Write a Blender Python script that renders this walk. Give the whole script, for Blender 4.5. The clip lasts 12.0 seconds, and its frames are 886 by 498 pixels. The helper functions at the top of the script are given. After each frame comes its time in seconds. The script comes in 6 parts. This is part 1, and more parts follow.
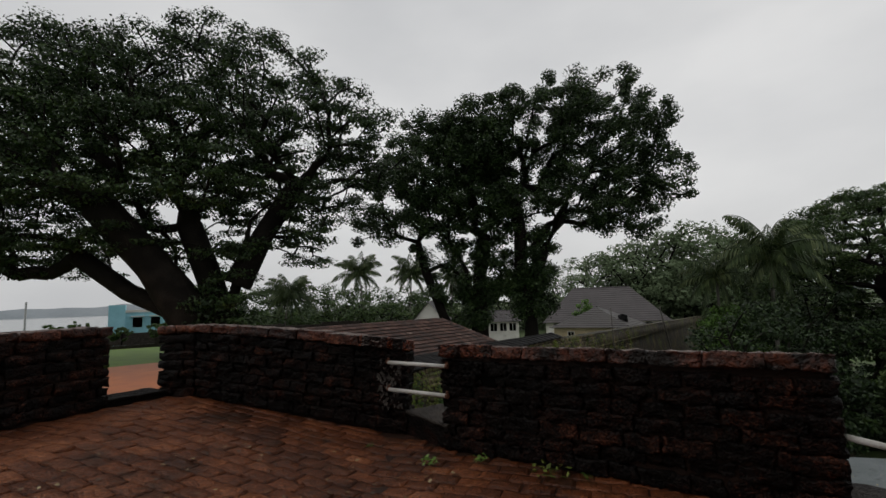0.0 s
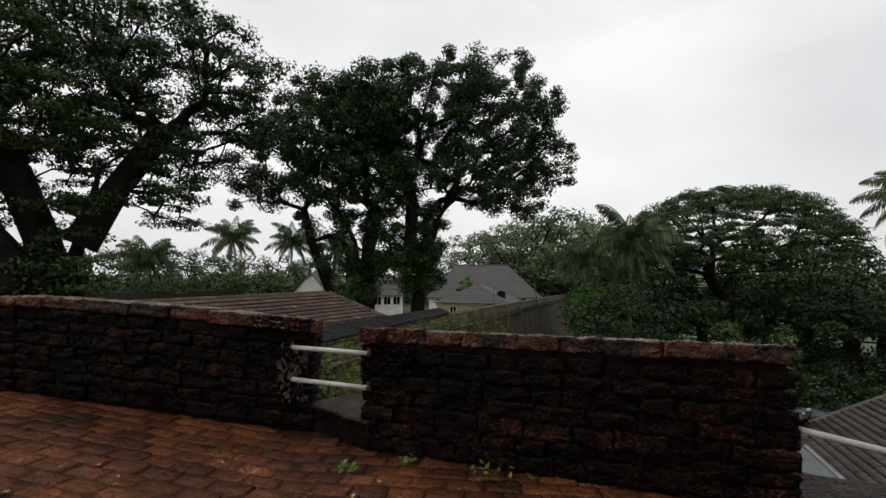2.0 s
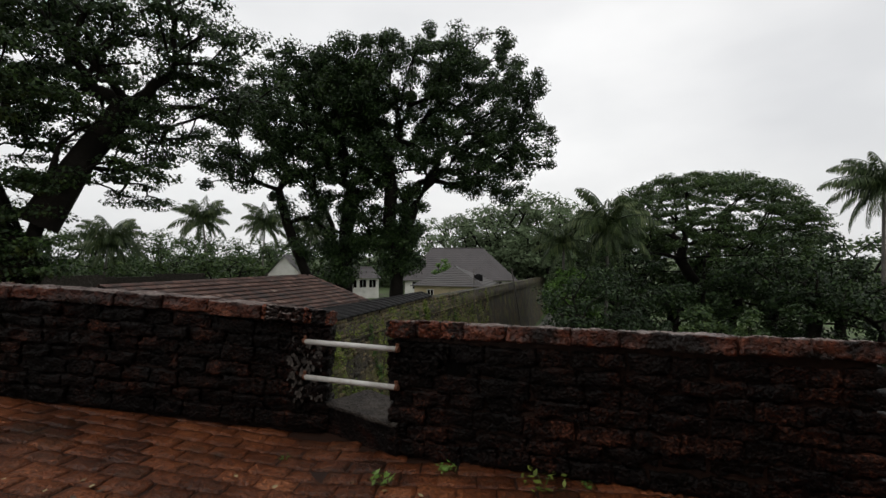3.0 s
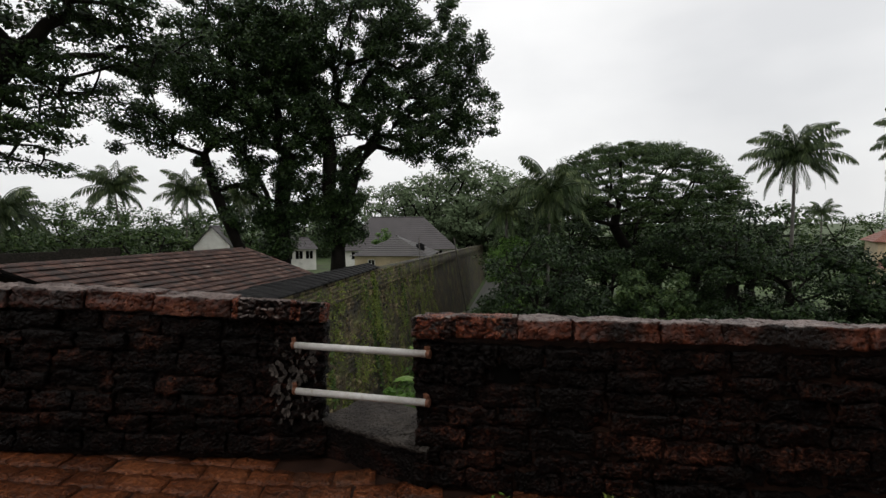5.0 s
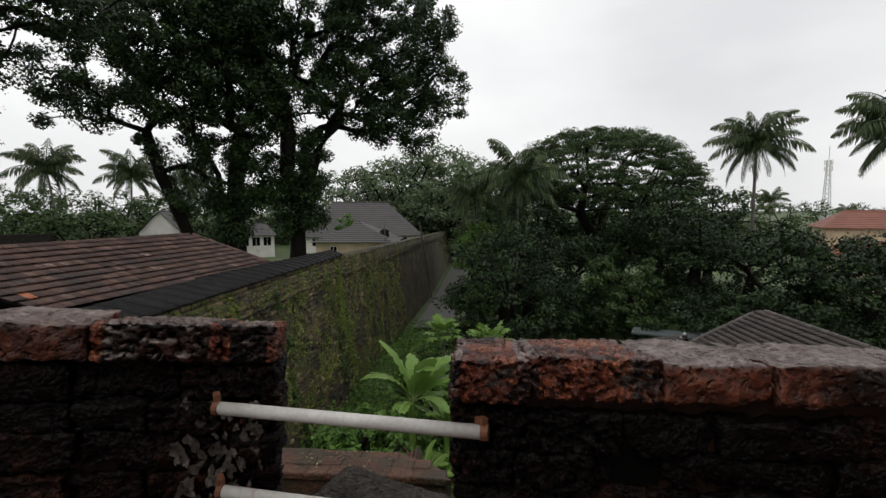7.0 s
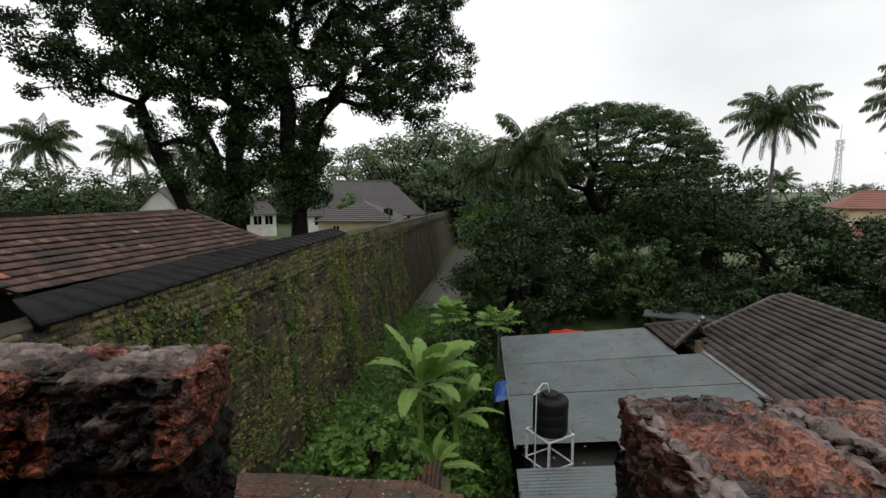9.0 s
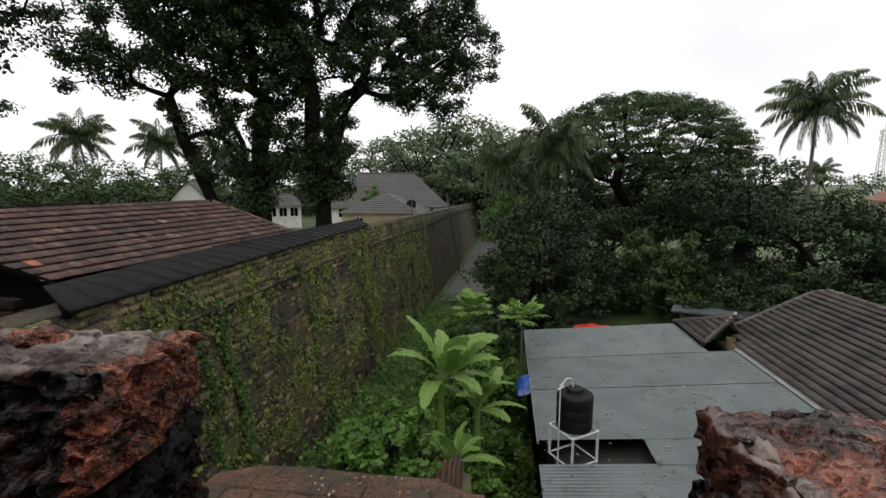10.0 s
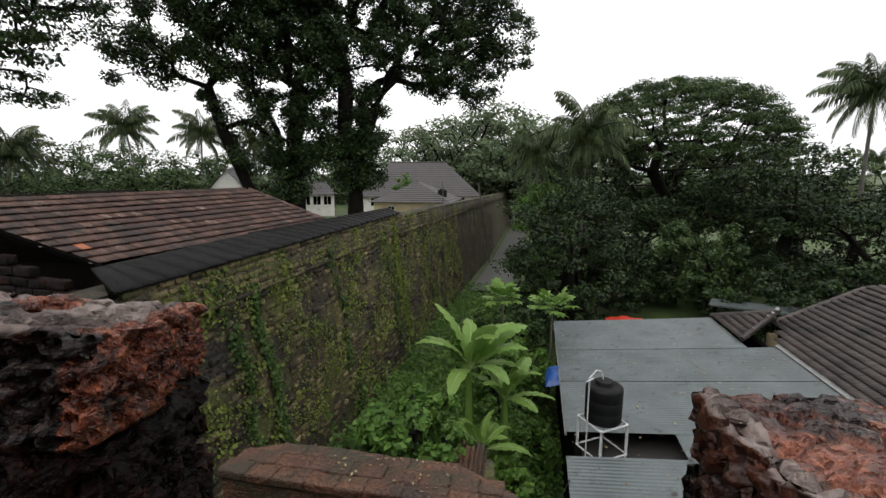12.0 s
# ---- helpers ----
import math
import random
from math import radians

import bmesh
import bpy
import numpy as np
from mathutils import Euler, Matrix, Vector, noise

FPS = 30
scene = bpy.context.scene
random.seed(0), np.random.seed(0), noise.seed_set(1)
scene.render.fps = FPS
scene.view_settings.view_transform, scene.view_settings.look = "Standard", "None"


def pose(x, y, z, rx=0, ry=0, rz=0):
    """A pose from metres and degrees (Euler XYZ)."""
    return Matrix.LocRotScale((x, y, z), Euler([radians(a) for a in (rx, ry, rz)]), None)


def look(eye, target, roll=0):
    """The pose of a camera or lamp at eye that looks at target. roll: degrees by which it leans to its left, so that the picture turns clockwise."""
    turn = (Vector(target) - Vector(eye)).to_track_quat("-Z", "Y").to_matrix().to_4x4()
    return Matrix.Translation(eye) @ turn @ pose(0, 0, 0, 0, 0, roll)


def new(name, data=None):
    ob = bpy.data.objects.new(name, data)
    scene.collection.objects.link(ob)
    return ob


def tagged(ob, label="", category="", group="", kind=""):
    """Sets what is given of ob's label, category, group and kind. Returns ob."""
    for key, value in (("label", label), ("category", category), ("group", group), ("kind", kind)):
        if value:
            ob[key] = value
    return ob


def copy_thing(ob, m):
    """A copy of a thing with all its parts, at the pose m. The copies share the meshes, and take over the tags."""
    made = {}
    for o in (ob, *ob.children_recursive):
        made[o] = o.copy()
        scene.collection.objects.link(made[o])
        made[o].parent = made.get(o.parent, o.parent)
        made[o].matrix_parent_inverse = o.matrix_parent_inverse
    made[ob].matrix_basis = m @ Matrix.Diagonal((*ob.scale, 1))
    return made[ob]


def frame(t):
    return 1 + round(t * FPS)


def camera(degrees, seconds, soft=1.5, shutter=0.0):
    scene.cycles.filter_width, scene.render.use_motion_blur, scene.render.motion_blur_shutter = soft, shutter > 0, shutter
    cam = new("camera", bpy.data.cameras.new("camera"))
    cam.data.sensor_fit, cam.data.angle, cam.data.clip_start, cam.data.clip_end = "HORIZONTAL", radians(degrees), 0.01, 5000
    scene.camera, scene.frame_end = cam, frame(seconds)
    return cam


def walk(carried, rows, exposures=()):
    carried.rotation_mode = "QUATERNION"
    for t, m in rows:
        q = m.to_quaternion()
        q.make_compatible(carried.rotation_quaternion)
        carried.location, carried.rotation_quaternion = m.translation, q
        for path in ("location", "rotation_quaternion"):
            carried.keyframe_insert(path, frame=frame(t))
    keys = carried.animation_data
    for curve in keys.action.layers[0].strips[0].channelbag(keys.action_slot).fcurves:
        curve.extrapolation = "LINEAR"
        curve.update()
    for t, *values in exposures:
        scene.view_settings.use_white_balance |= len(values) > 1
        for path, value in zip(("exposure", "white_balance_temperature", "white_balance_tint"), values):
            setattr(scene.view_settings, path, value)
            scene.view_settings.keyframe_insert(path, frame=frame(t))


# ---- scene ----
cam = camera(87.4, 12.0)
PATH = [
    (0, (0.023, 0.177, 1.605), (0.028, 2.164, 1.832), -2.0),
    (0.5, (0.079, 0.3, 1.593), (0.328, 2.275, 1.777), -1.4),
    (1, (-0.077, 0.494, 1.605), (0.295, 2.455, 1.743), -0.9),
    (1.5, (-0.261, 0.721, 1.627), (0.165, 2.672, 1.734), -0.3),
    (2, (-0.384, 1.003, 1.645), (0.11, 2.938, 1.75), -0.0),
    (2.5, (-0.568, 1.281, 1.636), (-0.011, 3.2, 1.72), 0.1),
    (3, (-0.789, 1.601, 1.676), (-0.184, 3.507, 1.707), 0.2),
    (3.5, (-0.957, 1.925, 1.658), (-0.255, 3.798, 1.632), 0.3),
    (3.7, (-1.025, 2.058, 1.674), (-0.287, 3.916, 1.613), 0.4),
    (5.5, (-1.143, 3.049, 1.721), (-0.251, 4.836, 1.609), -0.5),
    (6, (-1.067, 3.434, 1.651), (-0.128, 5.196, 1.529), -0.3),
    (6.5, (-0.914, 3.819, 1.642), (0.07, 5.556, 1.516), -0.3),
    (7, (-0.813, 4.239, 1.612), (0.187, 5.964, 1.448), -0.2),
    (7.2, (-0.747, 4.394, 1.58), (0.27, 6.107, 1.399), -0.2),
    (8.8, (-0.465, 5.28, 1.451), (0.545, 6.99, 1.211), 0.1),
    (9, (-0.464, 5.355, 1.441), (0.521, 7.077, 1.192), -0.0),
    (9.5, (-0.438, 5.478, 1.405), (0.496, 7.226, 1.141), 0.1),
    (10, (-0.354, 5.528, 1.367), (0.542, 7.294, 1.087), 0.0),
    (10.5, (-0.322, 5.541, 1.383), (0.532, 7.324, 1.079), -0.0),
    (11, (-0.31, 5.531, 1.366), (0.499, 7.332, 1.047), -0.1),
    (11.5, (-0.304, 5.524, 1.351), (0.472, 7.338, 1.025), 0.0),
    (12, (-0.299, 5.507, 1.343), (0.473, 7.323, 1.018), 0.1),
]
EXPOSURES = [(0, -0.44), (0.6, -0.18), (1.5, 0.0), (3.5, 0.0), (5.5, 0.05), (7, 0.05), (9, 0.24), (10.5, 0.47), (12, 0.57)]
walk(cam, [(t, look(eye, target, roll)) for t, eye, target, roll in PATH], EXPOSURES)

# ---------------------------------------------------------------- world and light
world = bpy.data.worlds.new("overcast_sky")
scene.world = world
world.use_nodes = True
wn, wl = world.node_tree.nodes, world.node_tree.links
wn.clear()
w_out, w_bg = wn.new("ShaderNodeOutputWorld"), wn.new("ShaderNodeBackground")
w_sky, w_mix, w_grey = wn.new("ShaderNodeTexSky"), wn.new("ShaderNodeMix"), wn.new("ShaderNodeMix")
w_co, w_map, w_noise, w_ramp = wn.new("ShaderNodeTexCoord"), wn.new("ShaderNodeMapping"), wn.new("ShaderNodeTexNoise"), wn.new("ShaderNodeValToRGB")
w_sky.sky_type, w_sky.sun_disc = "NISHITA", False
w_sky.sun_elevation, w_sky.sun_rotation = radians(55), radians(60)
w_sky.dust_density = 4.0
w_mix.data_type = w_grey.data_type = "RGBA"
w_map.inputs["Scale"].default_value = (1.0, 1.0, 2.4)
w_noise.inputs["Scale"].default_value, w_noise.inputs["Detail"].default_value = 1.7, 5.0
w_noise.inputs["Roughness"].default_value = 0.45
w_ramp.color_ramp.elements[0].position, w_ramp.color_ramp.elements[1].position = 0.33, 0.68
w_ramp.color_ramp.elements[0].color = (7.3, 7.4, 7.55, 1)
w_ramp.color_ramp.elements[1].color = (10.0, 10.0, 9.95, 1)
w_mix.inputs["Factor"].default_value = 0.93      # cloud cover over the clear sky
w_bg.inputs["Strength"].default_value = 0.1
wl.new(w_co.outputs["Generated"], w_map.inputs["Vector"])
wl.new(w_map.outputs["Vector"], w_noise.inputs["Vector"])
wl.new(w_noise.outputs["Fac"], w_ramp.inputs["Fac"])
wl.new(w_sky.outputs["Color"], w_mix.inputs["A"])
wl.new(w_ramp.outputs["Color"], w_mix.inputs["B"])
wl.new(w_mix.outputs["Result"], w_bg.inputs["Color"])
wl.new(w_bg.outputs["Background"], w_out.inputs["Surface"])
sun = new("sun", bpy.data.lights.new("sun", "SUN"))
sun.data.energy, sun.data.angle, sun.data.color = 0.6, radians(40), (1.0, 0.97, 0.93)
sun.matrix_world = pose(0, 0, 60, 35, 0, -60)

# ---------------------------------------------------------------- materials
def ramp(nodes, stops):
    node = nodes.new("ShaderNodeValToRGB")
    cr = node.color_ramp
    while len(cr.elements) < len(stops):
        cr.elements.new(0.5)
    for el, (p, c) in zip(cr.elements, stops):
        el.position, el.color = p, (*c, 1) if len(c) == 3 else c
    return node


def material(name, stops, scale=3.0, fine=40.0, rough=(0.6, 0.8), bump=0.3, pits=0.0, pit_scale=30.0, spread=0.15, stain=None, stain_scale=1.0,
             stain_at=(0.5, 0.65), metal=0.0, per="object", bands=None, distance=0.01, spec=0.5, lichen_sheen=0.0, grain=0.45):
    """A surface with broad and fine variation, optional stains, pits and bands, all at real size."""
    m = bpy.data.materials.new(name)
    m.use_nodes = True
    n, l = m.node_tree.nodes, m.node_tree.links
    bsdf = n["Principled BSDF"]
    geo = n.new("ShaderNodeNewGeometry")
    big, small = n.new("ShaderNodeTexNoise"), n.new("ShaderNodeTexNoise")
    for tex, sc, det in ((big, scale, 5.0), (small, fine, 4.0)):
        tex.inputs["Scale"].default_value, tex.inputs["Detail"].default_value = sc, det
        l.new(geo.outputs["Position"], tex.inputs["Vector"])
    mixv = n.new("ShaderNodeMath"); mixv.operation = "MULTIPLY_ADD"
    l.new(small.outputs["Fac"], mixv.inputs[0]); mixv.inputs[1].default_value = grain
    shift = n.new("ShaderNodeMath"); shift.operation = "MULTIPLY_ADD"
    l.new(big.outputs["Fac"], shift.inputs[0]); shift.inputs[1].default_value = 0.9; shift.inputs[2].default_value = -0.17 - 0.5 * (grain - 0.45)
    l.new(shift.outputs[0], mixv.inputs[2])
    own = n.new("ShaderNodeMath"); own.operation = "MULTIPLY_ADD"
    if per == "object":
        info = n.new("ShaderNodeObjectInfo"); l.new(info.outputs["Random"], own.inputs[0])
    else:
        l.new(geo.outputs["Random Per Island"], own.inputs[0])
    own.inputs[1].default_value = spread
    base = n.new("ShaderNodeMath"); base.operation = "SUBTRACT"
    l.new(mixv.outputs[0], base.inputs[0]); base.inputs[1].default_value = spread / 2
    l.new(base.outputs[0], own.inputs[2])
    cr = ramp(n, stops)
    l.new(own.outputs[0], cr.inputs["Fac"])
    colour = cr.outputs["Color"]
    if stain:
        st = n.new("ShaderNodeTexNoise")
        st.inputs["Scale"].default_value, st.inputs["Detail"].default_value, st.inputs["Roughness"].default_value = stain_scale, 8.0, 0.65
        l.new(geo.outputs["Position"], st.inputs["Vector"])
        sr = ramp(n, [(stain_at[0], (0, 0, 0)), (stain_at[1], (1, 1, 1))])
        l.new(st.outputs["Fac"], sr.inputs["Fac"])
        mx = n.new("ShaderNodeMix"); mx.data_type = "RGBA"
        l.new(sr.outputs["Color"], mx.inputs["Factor"]); l.new(colour, mx.inputs["A"])
        mx.inputs["B"].default_value = (*stain, 1)
        colour = mx.outputs["Result"]
    # grey on upward faces: lichen, plus wet sky sheen painted into the colour
    if lichen_sheen:
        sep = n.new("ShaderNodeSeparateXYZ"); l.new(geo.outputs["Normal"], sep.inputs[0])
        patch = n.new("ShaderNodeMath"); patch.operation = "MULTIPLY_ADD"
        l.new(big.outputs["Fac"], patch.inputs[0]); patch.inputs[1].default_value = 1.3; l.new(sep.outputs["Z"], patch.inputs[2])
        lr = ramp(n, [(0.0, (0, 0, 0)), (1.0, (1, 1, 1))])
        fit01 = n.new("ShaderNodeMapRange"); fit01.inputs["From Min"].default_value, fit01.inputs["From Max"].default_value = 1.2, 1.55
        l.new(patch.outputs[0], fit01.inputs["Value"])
        amount = n.new("ShaderNodeMath"); amount.operation = "MULTIPLY"; amount.inputs[1].default_value = lichen_sheen
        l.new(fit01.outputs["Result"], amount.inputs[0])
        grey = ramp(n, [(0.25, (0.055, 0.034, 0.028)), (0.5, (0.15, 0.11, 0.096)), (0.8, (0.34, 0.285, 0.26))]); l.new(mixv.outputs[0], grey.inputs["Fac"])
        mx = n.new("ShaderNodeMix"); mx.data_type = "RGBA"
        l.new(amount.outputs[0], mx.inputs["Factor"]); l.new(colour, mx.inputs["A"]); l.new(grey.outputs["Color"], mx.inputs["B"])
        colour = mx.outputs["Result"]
    l.new(colour, bsdf.inputs["Base Color"])
    rr = n.new("ShaderNodeMapRange")
    rr.inputs["To Min"].default_value, rr.inputs["To Max"].default_value = rough
    l.new(big.outputs["Fac"], rr.inputs["Value"]); l.new(rr.outputs["Result"], bsdf.inputs["Roughness"])
    bsdf.inputs["Metallic"].default_value = metal
    bsdf.inputs["Specular IOR Level"].default_value = spec
    height = mixv.outputs[0]
    if pits:
        vo = n.new("ShaderNodeTexVoronoi"); vo.inputs["Scale"].default_value = pit_scale
        wob = n.new("ShaderNodeVectorMath"); wob.operation = "MULTIPLY_ADD"
        l.new(small.outputs["Color"], wob.inputs[0]); wob.inputs[1].default_value = (0.05, 0.05, 0.03)
        l.new(geo.outputs["Position"], wob.inputs[2]); l.new(wob.outputs[0], vo.inputs["Vector"])
        pr = ramp(n, [(0.05, (0, 0, 0)), (0.45, (1, 1, 1))]); l.new(vo.outputs["Distance"], pr.inputs["Fac"])
        add = n.new("ShaderNodeMath"); add.operation = "MULTIPLY_ADD"
        l.new(pr.outputs["Color"], add.inputs[0]); add.inputs[1].default_value = pits; l.new(height, add.inputs[2])
        height = add.outputs[0]
    if bands:
        wv = n.new("ShaderNodeTexWave"); wv.inputs["Scale"].default_value = bands
        l.new(geo.outputs["Position"], wv.inputs["Vector"])
        add = n.new("ShaderNodeMath"); add.operation = "MULTIPLY_ADD"
        l.new(wv.outputs["Fac"], add.inputs[0]); add.inputs[1].default_value = 0.6; l.new(height, add.inputs[2])
        height = add.outputs[0]
    bp = n.new("ShaderNodeBump"); bp.inputs["Strength"].default_value = bump; bp.inputs["Distance"].default_value = distance
    l.new(height, bp.inputs["Height"]); l.new(bp.outputs["Normal"], bsdf.inputs["Normal"])
    return m


def leaf_material(name, stops, through_light=0.3, rough=0.45):
    m = bpy.data.materials.new(name)
    m.use_nodes = True
    n, l = m.node_tree.nodes, m.node_tree.links
    bsdf, out = n["Principled BSDF"], n["Material Output"]
    geo = n.new("ShaderNodeNewGeometry")
    big = n.new("ShaderNodeTexNoise"); big.inputs["Scale"].default_value = 0.45; big.inputs["Detail"].default_value = 3
    l.new(geo.outputs["Position"], big.inputs["Vector"])
    a = n.new("ShaderNodeMath"); a.operation = "MULTIPLY_ADD"
    l.new(geo.outputs["Random Per Island"], a.inputs[0]); a.inputs[1].default_value = 0.55
    b = n.new("ShaderNodeMath"); b.operation = "MULTIPLY_ADD"
    l.new(big.outputs["Fac"], b.inputs[0]); b.inputs[1].default_value = 0.8; b.inputs[2].default_value = -0.18
    l.new(b.outputs[0], a.inputs[2])
    cr = ramp(n, stops); l.new(a.outputs[0], cr.inputs["Fac"])
    l.new(cr.outputs["Color"], bsdf.inputs["Base Color"]); bsdf.inputs["Roughness"].default_value = rough
    bsdf.inputs["Specular IOR Level"].default_value = 0.25
    tr = n.new("ShaderNodeBsdfTranslucent"); l.new(cr.outputs["Color"], tr.inputs["Color"])
    mx = n.new("ShaderNodeMixShader"); mx.inputs["Fac"].default_value = through_light
    l.new(bsdf.outputs["BSDF"], mx.inputs[1]); l.new(tr.outputs["BSDF"], mx.inputs[2]); l.new(mx.outputs["Shader"], out.inputs["Surface"])
    return m


# wet laterite for wall faces, near black because their shade is in the colour
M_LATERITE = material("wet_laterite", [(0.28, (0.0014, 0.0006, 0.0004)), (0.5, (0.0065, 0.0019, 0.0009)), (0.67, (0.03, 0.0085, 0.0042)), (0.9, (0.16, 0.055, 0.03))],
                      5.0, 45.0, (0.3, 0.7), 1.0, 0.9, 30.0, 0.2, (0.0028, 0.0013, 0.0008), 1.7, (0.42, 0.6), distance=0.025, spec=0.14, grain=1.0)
M_LATERITE_TOP = material("grey_topped_laterite", [(0.28, (0.0014, 0.0006, 0.0004)), (0.5, (0.0065, 0.0019, 0.0009)), (0.67, (0.03, 0.0085, 0.0042)), (0.9, (0.16, 0.055, 0.03))],
                          5.0, 45.0, (0.3, 0.65), 1.0, 0.9, 30.0, 0.12, (0.0028, 0.0013, 0.0008), 1.7, (0.42, 0.6), distance=0.025, spec=0.25, lichen_sheen=0.85, grain=0.9)
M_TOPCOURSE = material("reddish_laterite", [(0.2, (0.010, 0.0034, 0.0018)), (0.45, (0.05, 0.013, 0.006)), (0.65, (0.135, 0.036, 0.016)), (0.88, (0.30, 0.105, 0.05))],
                       6.0, 32.0, (0.3, 0.65), 1.0, 0.9, 30.0, 0.3, (0.008, 0.004, 0.0025), 2.6, (0.46, 0.6), distance=0.025, spec=0.35, lichen_sheen=0.85, grain=0.7)
M_FRESH = material("broken_red_laterite", [(0.2, (0.03, 0.007, 0.004)), (0.4, (0.12, 0.024, 0.010)), (0.6, (0.30, 0.075, 0.030)), (0.85, (0.52, 0.21, 0.085))],
                   7.0, 70.0, (0.16, 0.4), 1.0, 0.9, 70.0, 0.1, (0.012, 0.005, 0.004), 9.0, (0.5, 0.6), distance=0.03, lichen_sheen=0.15, grain=0.9)
M_MORTAR = material("dark_mortar", [(0.2, (0.006, 0.0028, 0.0016)), (0.8, (0.03, 0.011, 0.005))], 5.0, 60.0, (0.5, 0.8), 0.6, 0.4, 50.0, spec=0.25)
M_PAVER = material("wet_laterite_paving", [(0.2, (0.022, 0.0062, 0.002)), (0.42, (0.078, 0.021, 0.006)), (0.62, (0.15, 0.042, 0.012)), (0.9, (0.34, 0.125, 0.05))], 1.6, 42.0, (0.22, 0.6), 1.0, 0.7, 45.0,
                   0.2, (0.03, 0.0125, 0.0045), 2.3, (0.52, 0.7), distance=0.02, grain=1.0, spec=0.32)
M_LEDGE = material("mossy_brown_brick", [(0.2, (0.012, 0.005, 0.003)), (0.5, (0.07, 0.026, 0.012)), (0.8, (0.18, 0.075, 0.036))], 2.5, 40.0, (0.35, 0.7), 0.8, 0.6, 45.0, 0.12, (0.03, 0.026, 0.011), 2.2, (0.44, 0.6), distance=0.018, grain=1.0)
M_CEMENT = material("grey_wet_cement", [(0.2, (0.008, 0.007, 0.006)), (0.5, (0.028, 0.022, 0.018)), (0.85, (0.085, 0.073, 0.062))], 6.0, 50.0, (0.5, 0.8), 1.0, 0.8, 28.0, spec=0.2, distance=0.025, grain=0.9)
M_PLASTER = material("peeling_plaster", [(0.3, (0.012, 0.009, 0.007)), (0.55, (0.06, 0.05, 0.042)), (0.8, (0.22, 0.19, 0.165))], 9.0, 60.0, (0.4, 0.8), 0.6, grain=0.9)
MOSS_STOPS = [(0.25, (0.01, 0.008, 0.005)), (0.46, (0.04, 0.029, 0.016)), (0.62, (0.115, 0.083, 0.038)), (0.85, (0.33, 0.27, 0.14))]
M_MOSSWALL = material("mossy_fort_masonry", MOSS_STOPS, 0.9, 14.0, (0.6, 0.9), 1.0, 0.6, 7.0, 0.35, (0.085, 0.09, 0.02), 0.7, (0.52, 0.66), distance=0.06, grain=0.7)
M_MOSSSTONE = material("mossy_fort_stones", MOSS_STOPS, 0.9, 14.0, (0.6, 0.9), 1.0, 0.6, 12.0, 0.4, (0.085, 0.09, 0.02), 0.7, (0.52, 0.66), per="island", distance=0.04, grain=0.7)
M_TANSTONE = material("tan_wall_head_stones", [(0.25, (0.018, 0.013, 0.008)), (0.5, (0.085, 0.06, 0.03)), (0.85, (0.30, 0.23, 0.13))], 1.3, 16.0, (0.6, 0.9), 1.0, 0.6, 12.0, 0.4, (0.08, 0.09, 0.02), 1.2, (0.47, 0.6), distance=0.04, grain=0.7)
M_HUTROOF = material("brown_hut_tiles", [(0.2, (0.03, 0.027, 0.027)), (0.8, (0.085, 0.075, 0.072))], 0.6, 9.0, (0.35, 0.65), 0.3, spread=0.2)
M_COPING = material("black_wet_coping", [(0.3, (0.005, 0.005, 0.0055)), (0.8, (0.02, 0.019, 0.019))], 2.5, 30.0, (0.5, 0.85), 1.0, 0.6, 14.0, spec=0.2, grain=1.0, distance=0.03)
M_TILE = material("weathered_clay_tile", [(0.15, (0.018, 0.010, 0.008)), (0.46, (0.062, 0.028, 0.020)), (0.68, (0.115, 0.056, 0.04)), (0.82, (0.20, 0.135, 0.105)), (0.95, (0.46, 0.38, 0.32))], 1.6, 22.0, (0.4, 0.7), 0.4,
                  0.2, 30.0, 0.4, (0.024, 0.02, 0.018), 1.4, (0.5, 0.66), grain=0.75)
M_TILE_I = material("weathered_clay_tiles", [(0.15, (0.018, 0.010, 0.008)), (0.46, (0.062, 0.028, 0.020)), (0.68, (0.115, 0.056, 0.04)), (0.82, (0.20, 0.135, 0.105)), (0.95, (0.46, 0.38, 0.32))], 1.6, 22.0, (0.4, 0.7), 0.4,
                    0.2, 30.0, 0.4, (0.024, 0.02, 0.018), 1.4, (0.5, 0.66), per="island", grain=0.75)
M_TILE_C = material("dull_brown_tile", [(0.15, (0.028, 0.022, 0.02)), (0.5, (0.058, 0.045, 0.04)), (0.8, (0.10, 0.08, 0.072))], 1.1, 20.0, (0.4, 0.7), 0.4, 0.2, 30.0, 0.3, (0.02, 0.018, 0.017), 0.8, (0.5, 0.68))
M_TILE_NEW = material("fresh_orange_tile", [(0.2, (0.32, 0.10, 0.05)), (0.8, (0.45, 0.17, 0.09))], 3.0, 30.0)
M_TILE_GREY = material("grey_old_roof", [(0.2, (0.05, 0.043, 0.044)), (0.8, (0.09, 0.08, 0.081))], 0.6, 9.0, (0.4, 0.7), 0.3, spread=0.2)
M_TIN = material("galvanised_sheet", [(0.2, (0.075, 0.09, 0.092)), (0.55, (0.12, 0.14, 0.143)), (0.85, (0.175, 0.195, 0.2))], 0.9, 14.0, (0.24, 0.5), 0.15, spread=0.2,
                 stain=(0.045, 0.045, 0.042), stain_scale=1.8, stain_at=(0.56, 0.72), metal=0.25)
M_TINLIP = material("pale_flashing", [(0.2, (0.14, 0.14, 0.14)), (0.8, (0.32, 0.32, 0.31))], 3.0, 30.0, (0.35, 0.6), 0.2)
